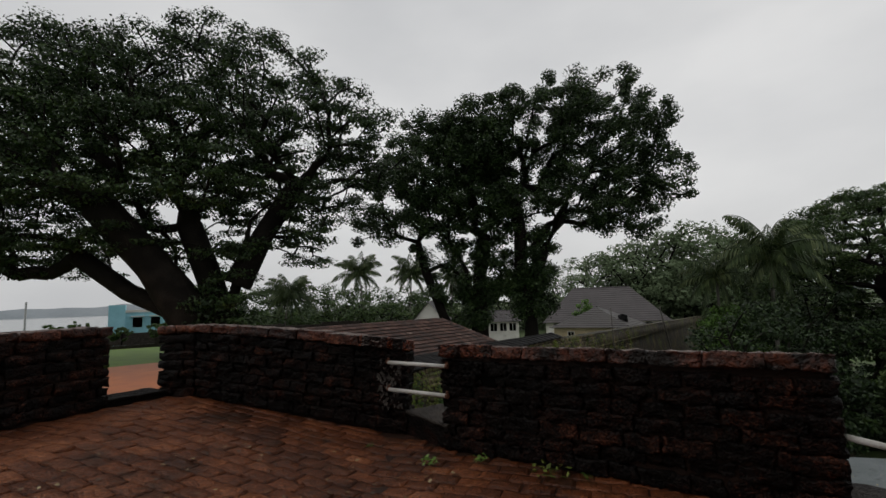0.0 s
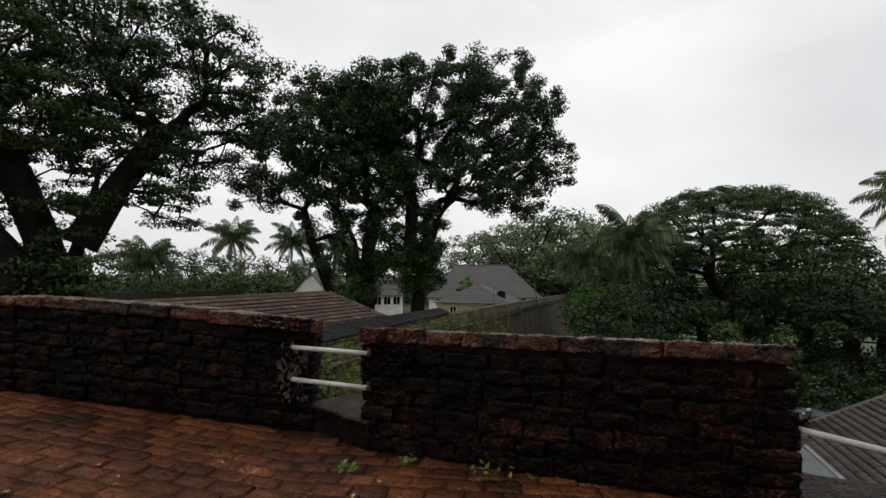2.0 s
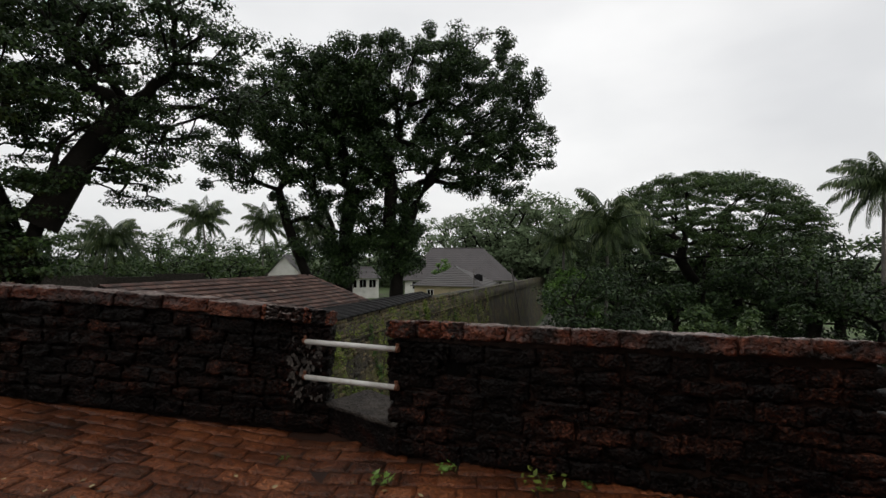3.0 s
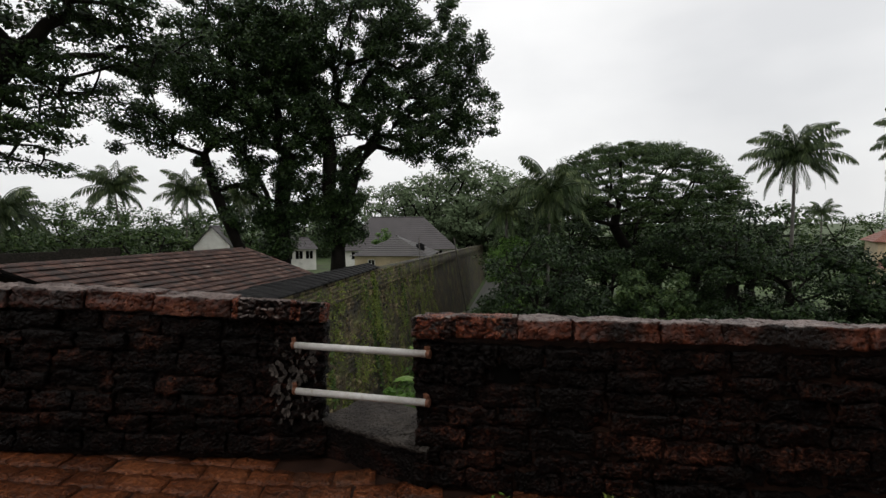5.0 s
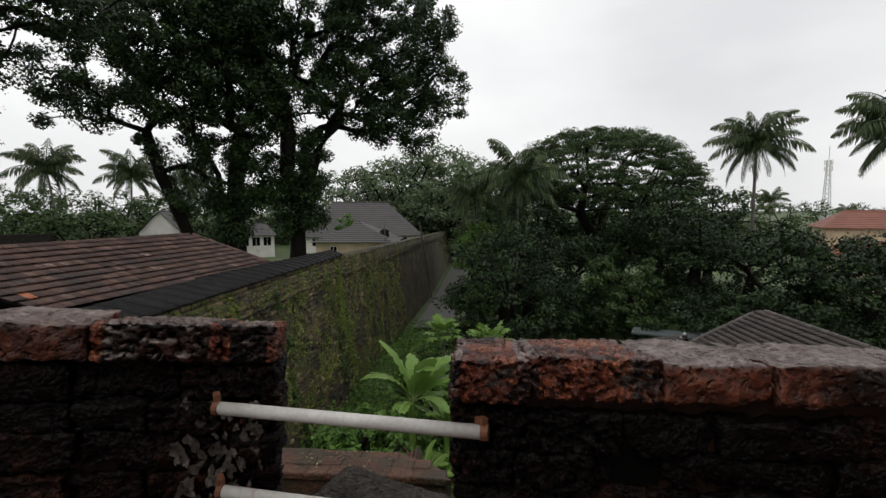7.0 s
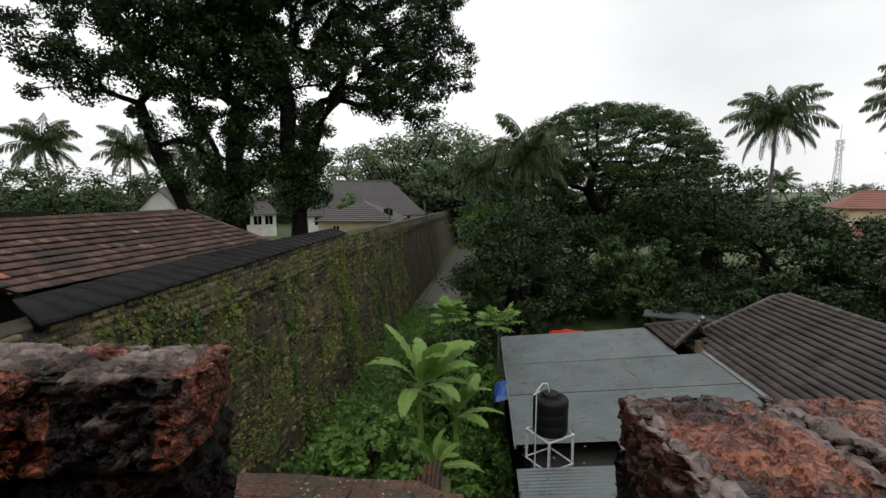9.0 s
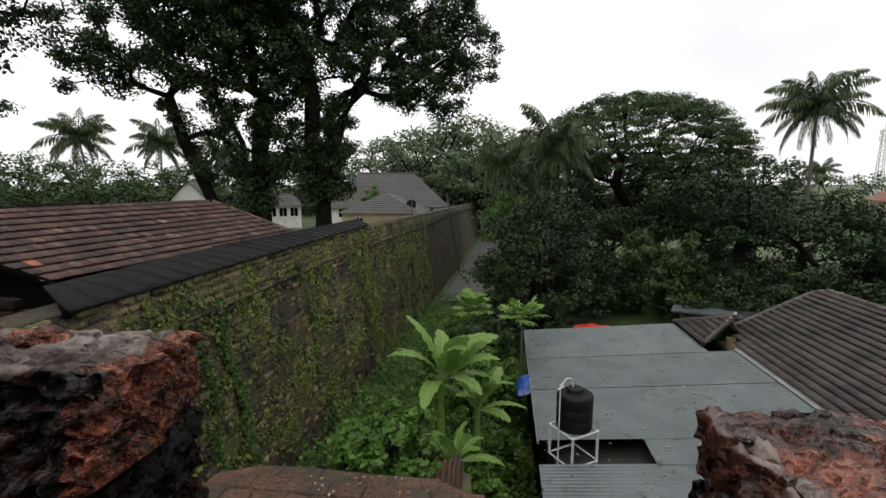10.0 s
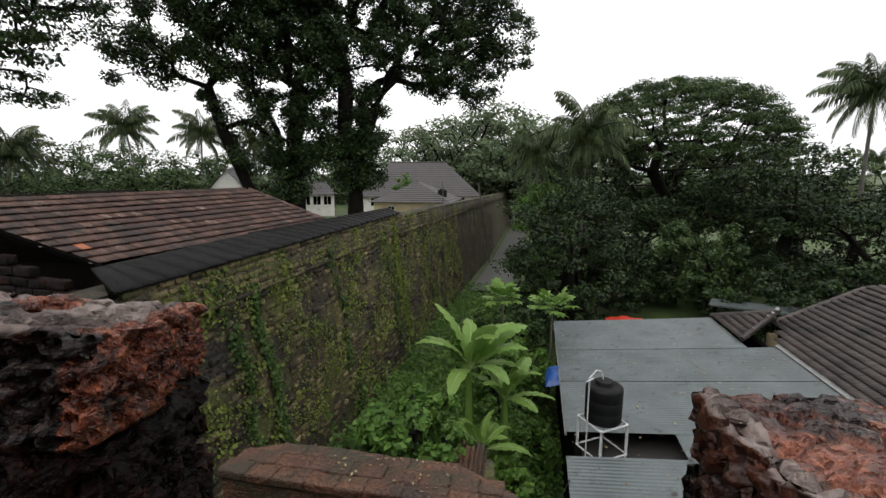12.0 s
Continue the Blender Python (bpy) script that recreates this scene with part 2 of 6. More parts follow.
M_PIPE = material("white_painted_pipe", [(0.3, (0.36, 0.34, 0.30)), (0.7, (0.58, 0.56, 0.53))], 5.0, 70.0, (0.25, 0.5), 0.15, stain=(0.24, 0.13, 0.07), stain_scale=9.0, stain_at=(0.58, 0.72))
M_RUST = material("rust", [(0.3, (0.06, 0.02, 0.01)), (0.7, (0.19, 0.07, 0.03))], 12.0, 80.0, (0.6, 0.85), 0.4)
M_TANK = material("black_plastic", [(0.3, (0.004, 0.004, 0.0045)), (0.7, (0.009, 0.009, 0.0095))], 3.0, 30.0, (0.45, 0.6), 0.08, spec=0.2)
M_STEEL = material("white_painted_steel", [(0.3, (0.45, 0.46, 0.47)), (0.7, (0.66, 0.67, 0.68))], 5.0, 60.0, (0.35, 0.5), 0.1)
M_BLUE = material("blue_plastic", [(0.3, (0.01, 0.05, 0.22)), (0.7, (0.02, 0.09, 0.35))], 3.0, 30.0, (0.3, 0.4), 0.05)
M_RED = material("red_plastic_sheet", [(0.3, (0.5, 0.03, 0.015)), (0.7, (0.75, 0.06, 0.03))], 4.0, 30.0, (0.3, 0.5), 0.2)
M_CREAM = material("cream_wall_paint", [(0.3, (0.48, 0.38, 0.24)), (0.7, (0.62, 0.51, 0.34))], 0.8, 12.0, (0.6, 0.85), 0.15, stain=(0.2, 0.17, 0.12), stain_scale=0.7, stain_at=(0.58, 0.75))
M_WHITEWALL = material("white_wall_paint", [(0.3, (0.6, 0.58, 0.54)), (0.7, (0.78, 0.76, 0.72))], 0.8, 12.0, (0.6, 0.85), 0.15, stain=(0.3, 0.28, 0.25), stain_scale=0.6, stain_at=(0.6, 0.78))
M_BLUEWALL = material("light_blue_paint", [(0.3, (0.24, 0.52, 0.62)), (0.7, (0.34, 0.66, 0.76))], 0.8, 12.0, (0.6, 0.8), 0.1)
# near black that paints shade in openings and under roofs; also dark trim
M_DARK = material("shade_and_trim_black", [(0.3, (0.0015, 0.0013, 0.0012)), (0.7, (0.005, 0.0045, 0.004))], 2.0, 20.0, (0.85, 0.95), spec=0.02)
M_REDROOF = material("red_roof_tiles", [(0.3, (0.17, 0.062, 0.044)), (0.7, (0.25, 0.10, 0.07))], 0.8, 10.0)
# bark taken near black: the trunks' backlit darkness is put into the colour
M_BARK = material("silhouette_dark_bark", [(0.2, (0.004, 0.0033, 0.0026)), (0.5, (0.009, 0.0076, 0.006)), (0.8, (0.024, 0.02, 0.016))], 1.2, 14.0, (0.75, 0.95), 0.9, spread=0.1, distance=0.05, spec=0.1)
M_PALMBARK = material("palm_bark", [(0.2, (0.05, 0.045, 0.04)), (0.8, (0.15, 0.135, 0.12))], 1.5, 20.0, (0.7, 0.9), 0.6)
M_EARTH = material("red_earth", [(0.2, (0.34, 0.10, 0.04)), (0.8, (0.58, 0.22, 0.10))], 0.8, 20.0, (0.5, 0.8), 0.3)
M_PATH = material("grey_road", [(0.2, (0.045, 0.043, 0.04)), (0.8, (0.12, 0.115, 0.105))], 0.8, 20.0, (0.4, 0.7), 0.3)
M_GROUND = material("grass_and_soil", [(0.2, (0.022, 0.03, 0.01)), (0.5, (0.045, 0.075, 0.018)), (0.8, (0.08, 0.13, 0.028))], 0.35, 9.0, (0.7, 0.9), 0.6, stain=(0.05, 0.035, 0.022), stain_scale=0.25,
                    stain_at=(0.52, 0.7), distance=0.05)
M_LAWN = material("bright_lawn", [(0.2, (0.11, 0.19, 0.03)), (0.8, (0.2, 0.32, 0.055))], 0.6, 20.0, (0.7, 0.9), 0.4)
M_LITTER = material("dead_leaf", [(0.2, (0.05, 0.03, 0.015)), (0.5, (0.16, 0.10, 0.04)), (0.8, (0.34, 0.28, 0.15))], 2.0, 20.0, (0.5, 0.8), 0.1, spread=0.8, per="island")
M_WATER = material("grey_water", [(0.3, (0.10, 0.12, 0.12)), (0.7, (0.14, 0.16, 0.16))], 0.05, 0.8, (0.1, 0.2), 0.2)
# the far hills' haze is painted as pale grey-blue base colour
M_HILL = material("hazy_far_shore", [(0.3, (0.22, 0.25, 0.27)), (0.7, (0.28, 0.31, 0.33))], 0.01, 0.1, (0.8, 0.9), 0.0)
L_DARK = leaf_material("dark_tree_leaf", [(0.1, (0.007, 0.017, 0.005)), (0.5, (0.020, 0.041, 0.011)), (0.9, (0.062, 0.105, 0.026))], 0.2)
# darker copy of the tree leaf, with the shade put into its colour
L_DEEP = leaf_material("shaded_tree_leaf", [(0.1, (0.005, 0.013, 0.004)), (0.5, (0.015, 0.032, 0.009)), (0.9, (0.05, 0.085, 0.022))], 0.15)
L_MID = leaf_material("green_leaf", [(0.1, (0.02, 0.042, 0.011)), (0.5, (0.05, 0.095, 0.022)), (0.9, (0.12, 0.18, 0.045))], 0.3)
L_BRIGHT = leaf_material("bright_leaf", [(0.1, (0.045, 0.10, 0.018)), (0.5, (0.085, 0.17, 0.03)), (0.9, (0.16, 0.27, 0.05))], 0.3)
L_TUFT = leaf_material("yellow_green_tuft", [(0.1, (0.07, 0.10, 0.02)), (0.5, (0.15, 0.19, 0.035)), (0.9, (0.27, 0.31, 0.07))], 0.3)
# paler leaf: distance haze is painted into its colour
L_HAZY = leaf_material("haze_tinted_leaf", [(0.1, (0.08, 0.115, 0.06)), (0.5, (0.125, 0.17, 0.09)), (0.9, (0.17, 0.22, 0.12))], 0.3, 0.7)
L_PALM = leaf_material("palm_leaf", [(0.1, (0.016, 0.03, 0.010)), (0.5, (0.042, 0.068, 0.022)), (0.9, (0.14, 0.17, 0.07))], 0.2)
L_BANANA = leaf_material("banana_leaf", [(0.1, (0.10, 0.19, 0.035)), (0.5, (0.17, 0.29, 0.06)), (0.9, (0.27, 0.40, 0.12))], 0.3, 0.35)
L_RIB = leaf_material("banana_leaf_rib", [(0.1, (0.28, 0.38, 0.16)), (0.9, (0.40, 0.48, 0.22))], 0.1, 0.35)
L_FAR = leaf_material("far_leaf", [(0.1, (0.016, 0.034, 0.011)), (0.5, (0.038, 0.070, 0.019)), (0.9, (0.10, 0.145, 0.042))], 0.25)


# ---------------------------------------------------------------- mesh helpers
def thing(name, label, category, m=None, group="", kind=""):
    ob = new(name)
    ob.empty_display_size = 0.2
    if m is not None:
        ob.matrix_basis = m
    return tagged(ob, label, category, group, kind)


def finish(me, mat, smooth=False):
    me.materials.append(mat)
    if smooth:
        me.polygons.foreach_set("use_smooth", [True] * len(me.polygons))
    me.update()
    return me


def part(name, bm, mat, parent=None, label="", smooth=False, m=None):
    if isinstance(bm, bmesh.types.BMesh):
        me = bpy.data.meshes.new(name)
        bmesh.ops.recalc_face_normals(bm, faces=bm.faces)
        bm.to_mesh(me)
        bm.free()
        finish(me, mat, smooth)
    else:
        me = bm
    ob = new(name, me)
    if parent is not None:
        ob.parent = parent
    if m is not None:
        ob.matrix_basis = m
    if label:
        ob["label"] = label
    return ob


def mesh(name, verts, faces, mat, smooth=False):
    """A mesh from computed arrays; faces all of one size."""
    verts, faces = np.asarray(verts, np.float32), np.asarray(faces, np.int32)
    me = bpy.data.meshes.new(name)
    n, k = faces.shape
    me.vertices.add(len(verts)); me.vertices.foreach_set("co", verts.ravel())
    me.loops.add(n * k); me.loops.foreach_set("vertex_index", faces.ravel())
    me.polygons.add(n); me.polygons.foreach_set("loop_start", np.arange(0, n * k, k, dtype=np.int32))
    me.update(calc_edges=True)
    return finish(me, mat, smooth)


def box(bm, x0, x1, y0, y1, z0, z1, m=None, bevel=0.0):
    made = bmesh.ops.create_cube(bm, size=1.0, matrix=Matrix.Translation(((x0 + x1) / 2, (y0 + y1) / 2, (z0 + z1) / 2)) @ Matrix.Diagonal((x1 - x0, y1 - y0, z1 - z0, 1)))["verts"]
    if bevel:
        edges = list({e for v in made for e in v.link_edges})
        made = list({v for f in bmesh.ops.bevel(bm, geom=edges, offset=bevel, segments=2, affect="EDGES")["faces"] for v in f.verts} | {v for v in made if v.is_valid})
    if m is not None:
        bmesh.ops.transform(bm, matrix=m, verts=made)
    return bm


def boxed(*a, **k):
    return box(bmesh.new(), *a, **k)


def tube_arrays(pts, radii, sides=8):
    """Vertices and quads of a bent, tapering tube."""
    pts, radii = np.asarray(pts, float), np.asarray(radii, float)
    t = np.gradient(pts, axis=0)
    t /= np.linalg.norm(t, axis=1)[:, None] + 1e-9
    ref = np.where(np.abs(t[:, 2:3]) > 0.9, np.array([[1.0, 0, 0]]), np.array([[0, 0, 1.0]]))
    a = np.cross(t, ref); a /= np.linalg.norm(a, axis=1)[:, None] + 1e-9
    b = np.cross(t, a)
    ang = np.linspace(0, 2 * np.pi, sides, endpoint=False)
    ring = pts[:, None, :] + radii[:, None, None] * (np.cos(ang)[None, :, None] * a[:, None, :] + np.sin(ang)[None, :, None] * b[:, None, :])
    n = len(pts)
    i, j = np.meshgrid(np.arange(n - 1), np.arange(sides), indexing="ij")
    q = np.stack([i * sides + j, i * sides + (j + 1) % sides, (i + 1) * sides + (j + 1) % sides, (i + 1) * sides + j], -1).reshape(-1, 4)
    return ring.reshape(-1, 3), q


def tubes(name, list_of, mat, sides=8):
    vs, fs, k = [], [], 0
    for pts, radii in list_of:
        v, q = tube_arrays(pts, radii, sides)
        vs.append(v); fs.append(q + k); k += len(v)
    return mesh(name, np.vstack(vs), np.vstack(fs), mat, True)


def rod(bm, a, b, r, sides=12):
    a, b = Vector(a), Vector(b)
    m = Matrix.Translation((a + b) / 2) @ (b - a).to_track_quat("Z", "Y").to_matrix().to_4x4()
    bmesh.ops.create_cone(bm, cap_ends=True, segments=sides, radius1=r, radius2=r, depth=(b - a).length, matrix=m)
    return bm


def leaves(name, centres, size, mat, rng, flat=0.5, aspect=1.7, normals=None):
    """Many small pointed leaves: one bent kite of four corners at each centre."""
    c = np.asarray(centres, float)
    n = len(c)
    nv = rng.normal(size=(n, 3)); nv[:, 2] = np.abs(nv[:, 2]) + flat * 2
    if normals is not None:
        nv = normals + rng.normal(size=(n, 3)) * 0.5
    nv /= np.linalg.norm(nv, axis=1)[:, None]
    d = rng.normal(size=(n, 3)); d -= nv * np.sum(d * nv, 1)[:, None]; d /= np.linalg.norm(d, axis=1)[:, None] + 1e-9
    s = np.cross(nv, d)
    L = size * rng.uniform(0.6, 1.35, (n, 1)); W = L / aspect
    v = np.stack([c - d * L * 0.5, c + s * W * 0.5 - nv * W * 0.15, c + d * L * 0.5 - nv * L * 0.12, c - s * W * 0.5 - nv * W * 0.15], 1).reshape(-1, 3)
    return mesh(name, v, np.arange(4 * n).reshape(-1, 4), mat)


# ---------------------------------------------------------------- plan
WALL_DIR = Vector((0.572, 0.820, 0)).normalized()      # the fort's outer wall runs this way
WALL_N = Vector((WALL_DIR.y, -WALL_DIR.x, 0))          # away from the fort
WALL_0 = Vector((-2.6, 15.5, 0))


def uv_point(u, s, z=0.0):
    p = WALL_0 + WALL_DIR * u + WALL_N * s
    return Vector((p.x, p.y, z))


def ground_z(u, s):
    if s > -0.7:
        yard = 2.4 * smooth(5.5, 8.5, s) * (1 - smooth(27, 36, s)) * (1 - smooth(24, 32, u))      # a hollow sunk to give the enlarged sheds height
        return -8.2 - 0.04 * min(max(u - 9, 0), 45) + 0.02 * max(0, min(s - 60, 60)) - yard
    z = (-3.0 if u < 20 else -5.5) if u > -2 else -1.6
    far = max(0.0, min(1.0, (-s - 90) / 60))
    return z * (1 - far) - 14 * far


def smooth(a, b, x):
    f = max(0.0, min(1.0, (x - a) / (b - a)))
    return f * f * (3 - 2 * f)


def on_ground(p, sink=0.1):
    """The same plan point, set on the ground."""
    d = p - WALL_0
    return Vector((p.x, p.y, ground_z(d.x * WALL_DIR.x + d.y * WALL_DIR.y, d.x * WALL_N.x + d.y * WALL_N.y) - sink))


def parapet_floor(x, y):
    return 0.14 * max(0.0, min(2.9, -0.7 - x)) + 0.006 * math.sin(2.1 * x + 1.3 * y)


# ground: one sheet to the horizon, stepped inside the fort wall
def build_ground():
    us = [-4000, -1500, -600, -250, -120, -80, -50, -30, -20, -14, -8, -2.01, -1.99] + list(np.arange(3, 130, 4.0)) + [160, 250, 600, 1500, 4000]
    ss = [-4000, -1500, -600, -300, -200, -150, -120, -100, -90, -60, -40, -30, -22, -14, -12, -10, -8, -6, -3, -0.72, -0.68, 2, 5.5, 7, 8.5] + list(np.arange(12, 100, 5.0)) + [120, 160, 250, 600, 1500, 4000]
    vs = [uv_point(u, s, ground_z(u, s) + (0.12 * noise.noise(Vector((u * 0.3, s * 0.3, 0))) if abs(u) < 200 and abs(s) < 200 else 0)) for u in us for s in ss]
    n = len(ss)
    fs = [(i * n + j, (i + 1) * n + j, (i + 1) * n + j + 1, i * n + j + 1) for i in range(len(us) - 1) for j in range(n - 1)]
    ob = new("ground", mesh("ground", vs, fs, M_GROUND, True))
    tagged(ob, "dark grassy soil below and beyond the fort", "ground", kind="structure")


build_ground()


# ---------------------------------------------------------------- bastion, paving and parapets
def grid_box(l, h, d, res):
    """Corner-shared surface grid of a box, as points and quads."""
    n = [max(1, round(v / res)) for v in (l, d, h)]
    index, pts, faces = {}, [], []
    def vid(i, j, k):
        if (i, j, k) not in index:
            index[i, j, k] = len(pts)
            pts.append(((i / n[0] - 0.5) * l, (j / n[1] - 0.5) * d, (k / n[2] - 0.5) * h))
        return index[i, j, k]
    for a in range(3):
        b, c = (a + 1) % 3, (a + 2) % 3
        for side in (0, n[a]):
            for i in range(n[b]):
                for j in range(n[c]):
                    quad = []
                    for p, q in ((0, 0), (1, 0), (1, 1), (0, 1)):
                        at = [0, 0, 0]; at[a], at[b], at[c] = side, i + p, j + q
                        quad.append(vid(*at))
                    faces.append(quad if side else quad[::-1])
    return np.array(pts), np.array(faces)


def rough_block(name, l, h, d, res, mat, seed, rough=0.012, edge=0.013, top=None, end=None, flakes=0.0):
    """A laterite block: rounded, flaked and pitted. top and end: other surfaces for its upper face and its broken end."""
    pts, faces = grid_box(l, h, d, res)
    half = np.array([l, d, h]) / 2
    core = np.clip(pts, -(half - edge), half - edge)
    way = pts - core
    way /= np.linalg.norm(way, axis=1)[:, None] + 1e-9
    out = core + way * edge
    for i, p in enumerate(out):
        a = noise.fractal(Vector((p[0] * 6 + seed * 7.3, p[1] * 6, p[2] * 13)), 0.7, 2.1, 4)
        pit = max(0.0, noise.noise(Vector((p[0] * 28 + seed, p[1] * 28, p[2] * 42))))
        push = rough * (a - 0.25) - rough * 1.2 * pit
        if flakes:
            w = 0.4 if way[i][2] > 0.3 else 1.0
            bend = 1.2 * noise.noise(Vector((p[0] * 12, p[1] * 12, seed)))
            f = abs(noise.noise(Vector((p[0] * 17 + seed * 3, p[1] * 17, p[2] * 44 + bend))))
            g = abs(noise.noise(Vector((p[0] * 60, p[1] * 60 + seed, p[2] * 120 + bend))))
            push += w * flakes * (1.7 * min(1.0, f * 5.5) - 1.15 - 0.9 * g)
            push = min(push, 0.004 if np.abs(way[i]).max() < 0.92 else 0.009)
        out[i] = p + way[i] * push
    me = mesh(name, out, faces, mat, False)
    if top or end:
        me.materials.append(top or mat)
        me.materials.append(end or mat)
        idx = []
        for f in me.polygons:
            q = pts[list(f.vertices)].mean(axis=0)
            idx.append(1 if q[2] > half[2] * 0.985 and not (end and abs(q[0]) > half[0] - 0.05 - 0.05 * noise.noise(Vector((q[1] * 20, seed, 0)))) else (2 if end and abs(q[0]) > half[0] - 0.035 else 0))
        me.polygons.foreach_set("material_index", idx)
        me.update()
    return me


BLOCKS = {}
def block(l, h, d, res, kind, mat=None, top=None, end=None):
    key = (round(l, 2), round(h, 2), round(d, 2), res, kind, mat.name if mat else "")
    if key not in BLOCKS:
        fine = res < 0.02
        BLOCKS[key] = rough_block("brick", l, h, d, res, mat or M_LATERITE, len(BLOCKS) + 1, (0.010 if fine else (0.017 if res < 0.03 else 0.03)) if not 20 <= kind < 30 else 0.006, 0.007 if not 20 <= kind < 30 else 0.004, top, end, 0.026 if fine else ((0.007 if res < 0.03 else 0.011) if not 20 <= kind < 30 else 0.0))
    return BLOCKS[key]


THICK = 0.48
rng_wall = random.Random(5)


def parapet(name, label, a, b, base_a, base_b, top_a, top_b, fine_end="", skip=(), thick=THICK, lean=0.0, red_face=None, end_mat=None, shear=0.0, rest=0.2, bulge=0.0):
    """A parapet whose inner face runs from a to b (plan points); courses of laterite blocks over a mortar core."""
    a, b = Vector((*a, 0)), Vector((*b, 0))
    way = (b - a).normalized()
    out = Vector((-way.y, way.x, 0))
    if out.dot(a - Vector((0, 1, 0))) < 0:
        out = -out
    length = (b - a).length
    root = thing(name, label, "wall", kind="structure")
    core = bmesh.new()
    r = 0.055
    quad = []
    for s, base, top in ((r, base_a, top_a), (length - r, base_b, top_b)):
        for o in (r, thick - r):
            for z in (base - 0.1, top - 0.08):
                p = a + way * s + out * o
                quad.append(core.verts.new((p.x, p.y, z)))
    for f in ((0, 1, 3, 2), (4, 6, 7, 5), (0, 4, 5, 1), (2, 3, 7, 6), (1, 5, 7, 3), (0, 2, 6, 4)):
        core.faces.new([quad[i] for i in f])
    part("mortar_core", core, M_MORTAR, root)
    courses = 8
    cut = [0.0]
    for w in (1.1, 0.9, 1.1, 0.95, 1.05, 0.9, 1.0, 1.0):
        cut.append(cut[-1] + w / 8.0)
    turn = Matrix(((way.x, out.x, 0, 0), (way.y, out.y, 0, 0), (0, 0, 1, 0), (0, 0, 0, 1)))
    for c in range(courses):
        s = 0.0
        first = True
        while s < length - 0.02:
            l = (rng_wall.choice((0.25, 0.3, 0.35, 0.4)) if c < courses - 1 else rng_wall.choice((0.34, 0.42, 0.5))) * (0.6 if first and c % 2 else 1)
            if length - s - l < 0.18:
                l = length - s
            first = False
            mid = s + l / 2
            k = mid / length
            base, top = base_a + (base_b - base_a) * k, top_a + (top_b - top_a) * k + bulge * math.sin(math.pi * k)
            h = (top - base) * (cut[c + 1] - cut[c])
            at_end = (fine_end == "a" and s < 0.3) or (fine_end == "b" and s + l > length - 0.3)
            top_row = c == courses - 1
            res = 0.0085 if at_end and top_row else (0.014 if at_end and c >= courses - 3 else ((0.024 if top_row else 0.034) if fine_end else 0.05))
            hole = next((q for q, cc in skip if cc == c and s < q < s + l), None)
            if hole is not None:
                p = a + way * hole + out * 0.09
                # a near-black box fills the shallow hole to paint its shade
                part("drain_hole", boxed(-0.125 if c == 0 else -0.085, 0.125 if c == 0 else 0.085, -0.05, 0.02, -h * 0.5, h * 0.5), M_DARK, root, "near-black box painting a square hole's shade", m=Matrix.Translation((p.x, p.y, base + (top - base) * (cut[c] + cut[c + 1]) / 2)) @ turn)
            spans = [(s, s + l)] if hole is None else [(s, hole - (0.115 if c == 0 else 0.075)), (hole + (0.115 if c == 0 else 0.075), s + l)]
            for s0, s1 in spans:
                if s1 - s0 < 0.04:
                    continue
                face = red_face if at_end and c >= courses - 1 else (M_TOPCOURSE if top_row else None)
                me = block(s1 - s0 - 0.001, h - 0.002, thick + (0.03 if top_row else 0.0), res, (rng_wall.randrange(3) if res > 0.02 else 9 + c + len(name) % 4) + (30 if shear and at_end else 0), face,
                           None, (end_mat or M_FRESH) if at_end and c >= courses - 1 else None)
                p = a + way * (s0 + s1) / 2 + out * (thick / 2 + rng_wall.uniform(-0.02, 0.016))
                slope = math.atan2((top_b - top_a) * (c / 7) + (base_b - base_a) * (1 - c / 7), length)
                m = Matrix.Translation((p.x, p.y, base + (top - base) * (cut[c] + cut[c + 1]) / 2 + (rng_wall.uniform(-0.01, 0.01) if not top_row else 0.0))) @ turn @ pose(0, 0, 0, rng_wall.uniform(-1.5, 1.5) - ((lean if at_end else lean * rest) if top_row else 0), -math.degrees(slope) + rng_wall.uniform(-0.6, 0.6), rng_wall.uniform(-0.8, 0.8))
                if at_end and shear and not me.get("worn"):
                    # the end is sheared to a slant, not square, to fit the late camera view
                    me["worn"] = True
                    half_l, half_d = (s1 - s0) / 2, thick / 2
                    for v in me.vertices:
                        v.co.x += shear * min(max(v.co.y + half_d, 0.0), 0.12) * max(0.0, 0.5 - 0.5 * v.co.x / half_l)
                if rng_wall.random() < 0.5 and res > 0.02:
                    m = m @ pose(0, 0, 0, 0, 0, 180)
                part("brick", me, None, root, m=m)
            s += l
    return root


C_L, C_R = (-0.48, 6.153), (-0.045, 5.512)
parapet("wall_parapet_centre", "dark wet laterite block parapet beside a railed gap", C_R, (2.79, 3.53), 0.0, 0.0, 1.10, 1.11, "a", skip=((0.6, 5),), lean=8.0, rest=1.0, red_face=M_FRESH, end_mat=M_TOPCOURSE)
parapet("wall_parapet_west", "dark wet laterite block parapet with mossy worn top", C_L, (-3.55, 6.92), 0.0, 0.4, 1.125, 1.41, "a", skip=((1.6, 0),), thick=0.3, lean=9.0, rest=0.3, bulge=0.04, red_face=M_LATERITE_TOP, shear=-0.16)
parapet("wall_parapet_corner", "short dark laterite parapet pier beside a low opening", (-3.56, 6.92), (-4.13, 7.0), 0.4, 0.4, 1.41, 1.39)
parapet("wall_parapet_far_west", "dark laterite parapet beyond the low opening", (-4.36, 6.37), (-5.4, 3.4), 0.4, 0.4, 1.44, 1.44)
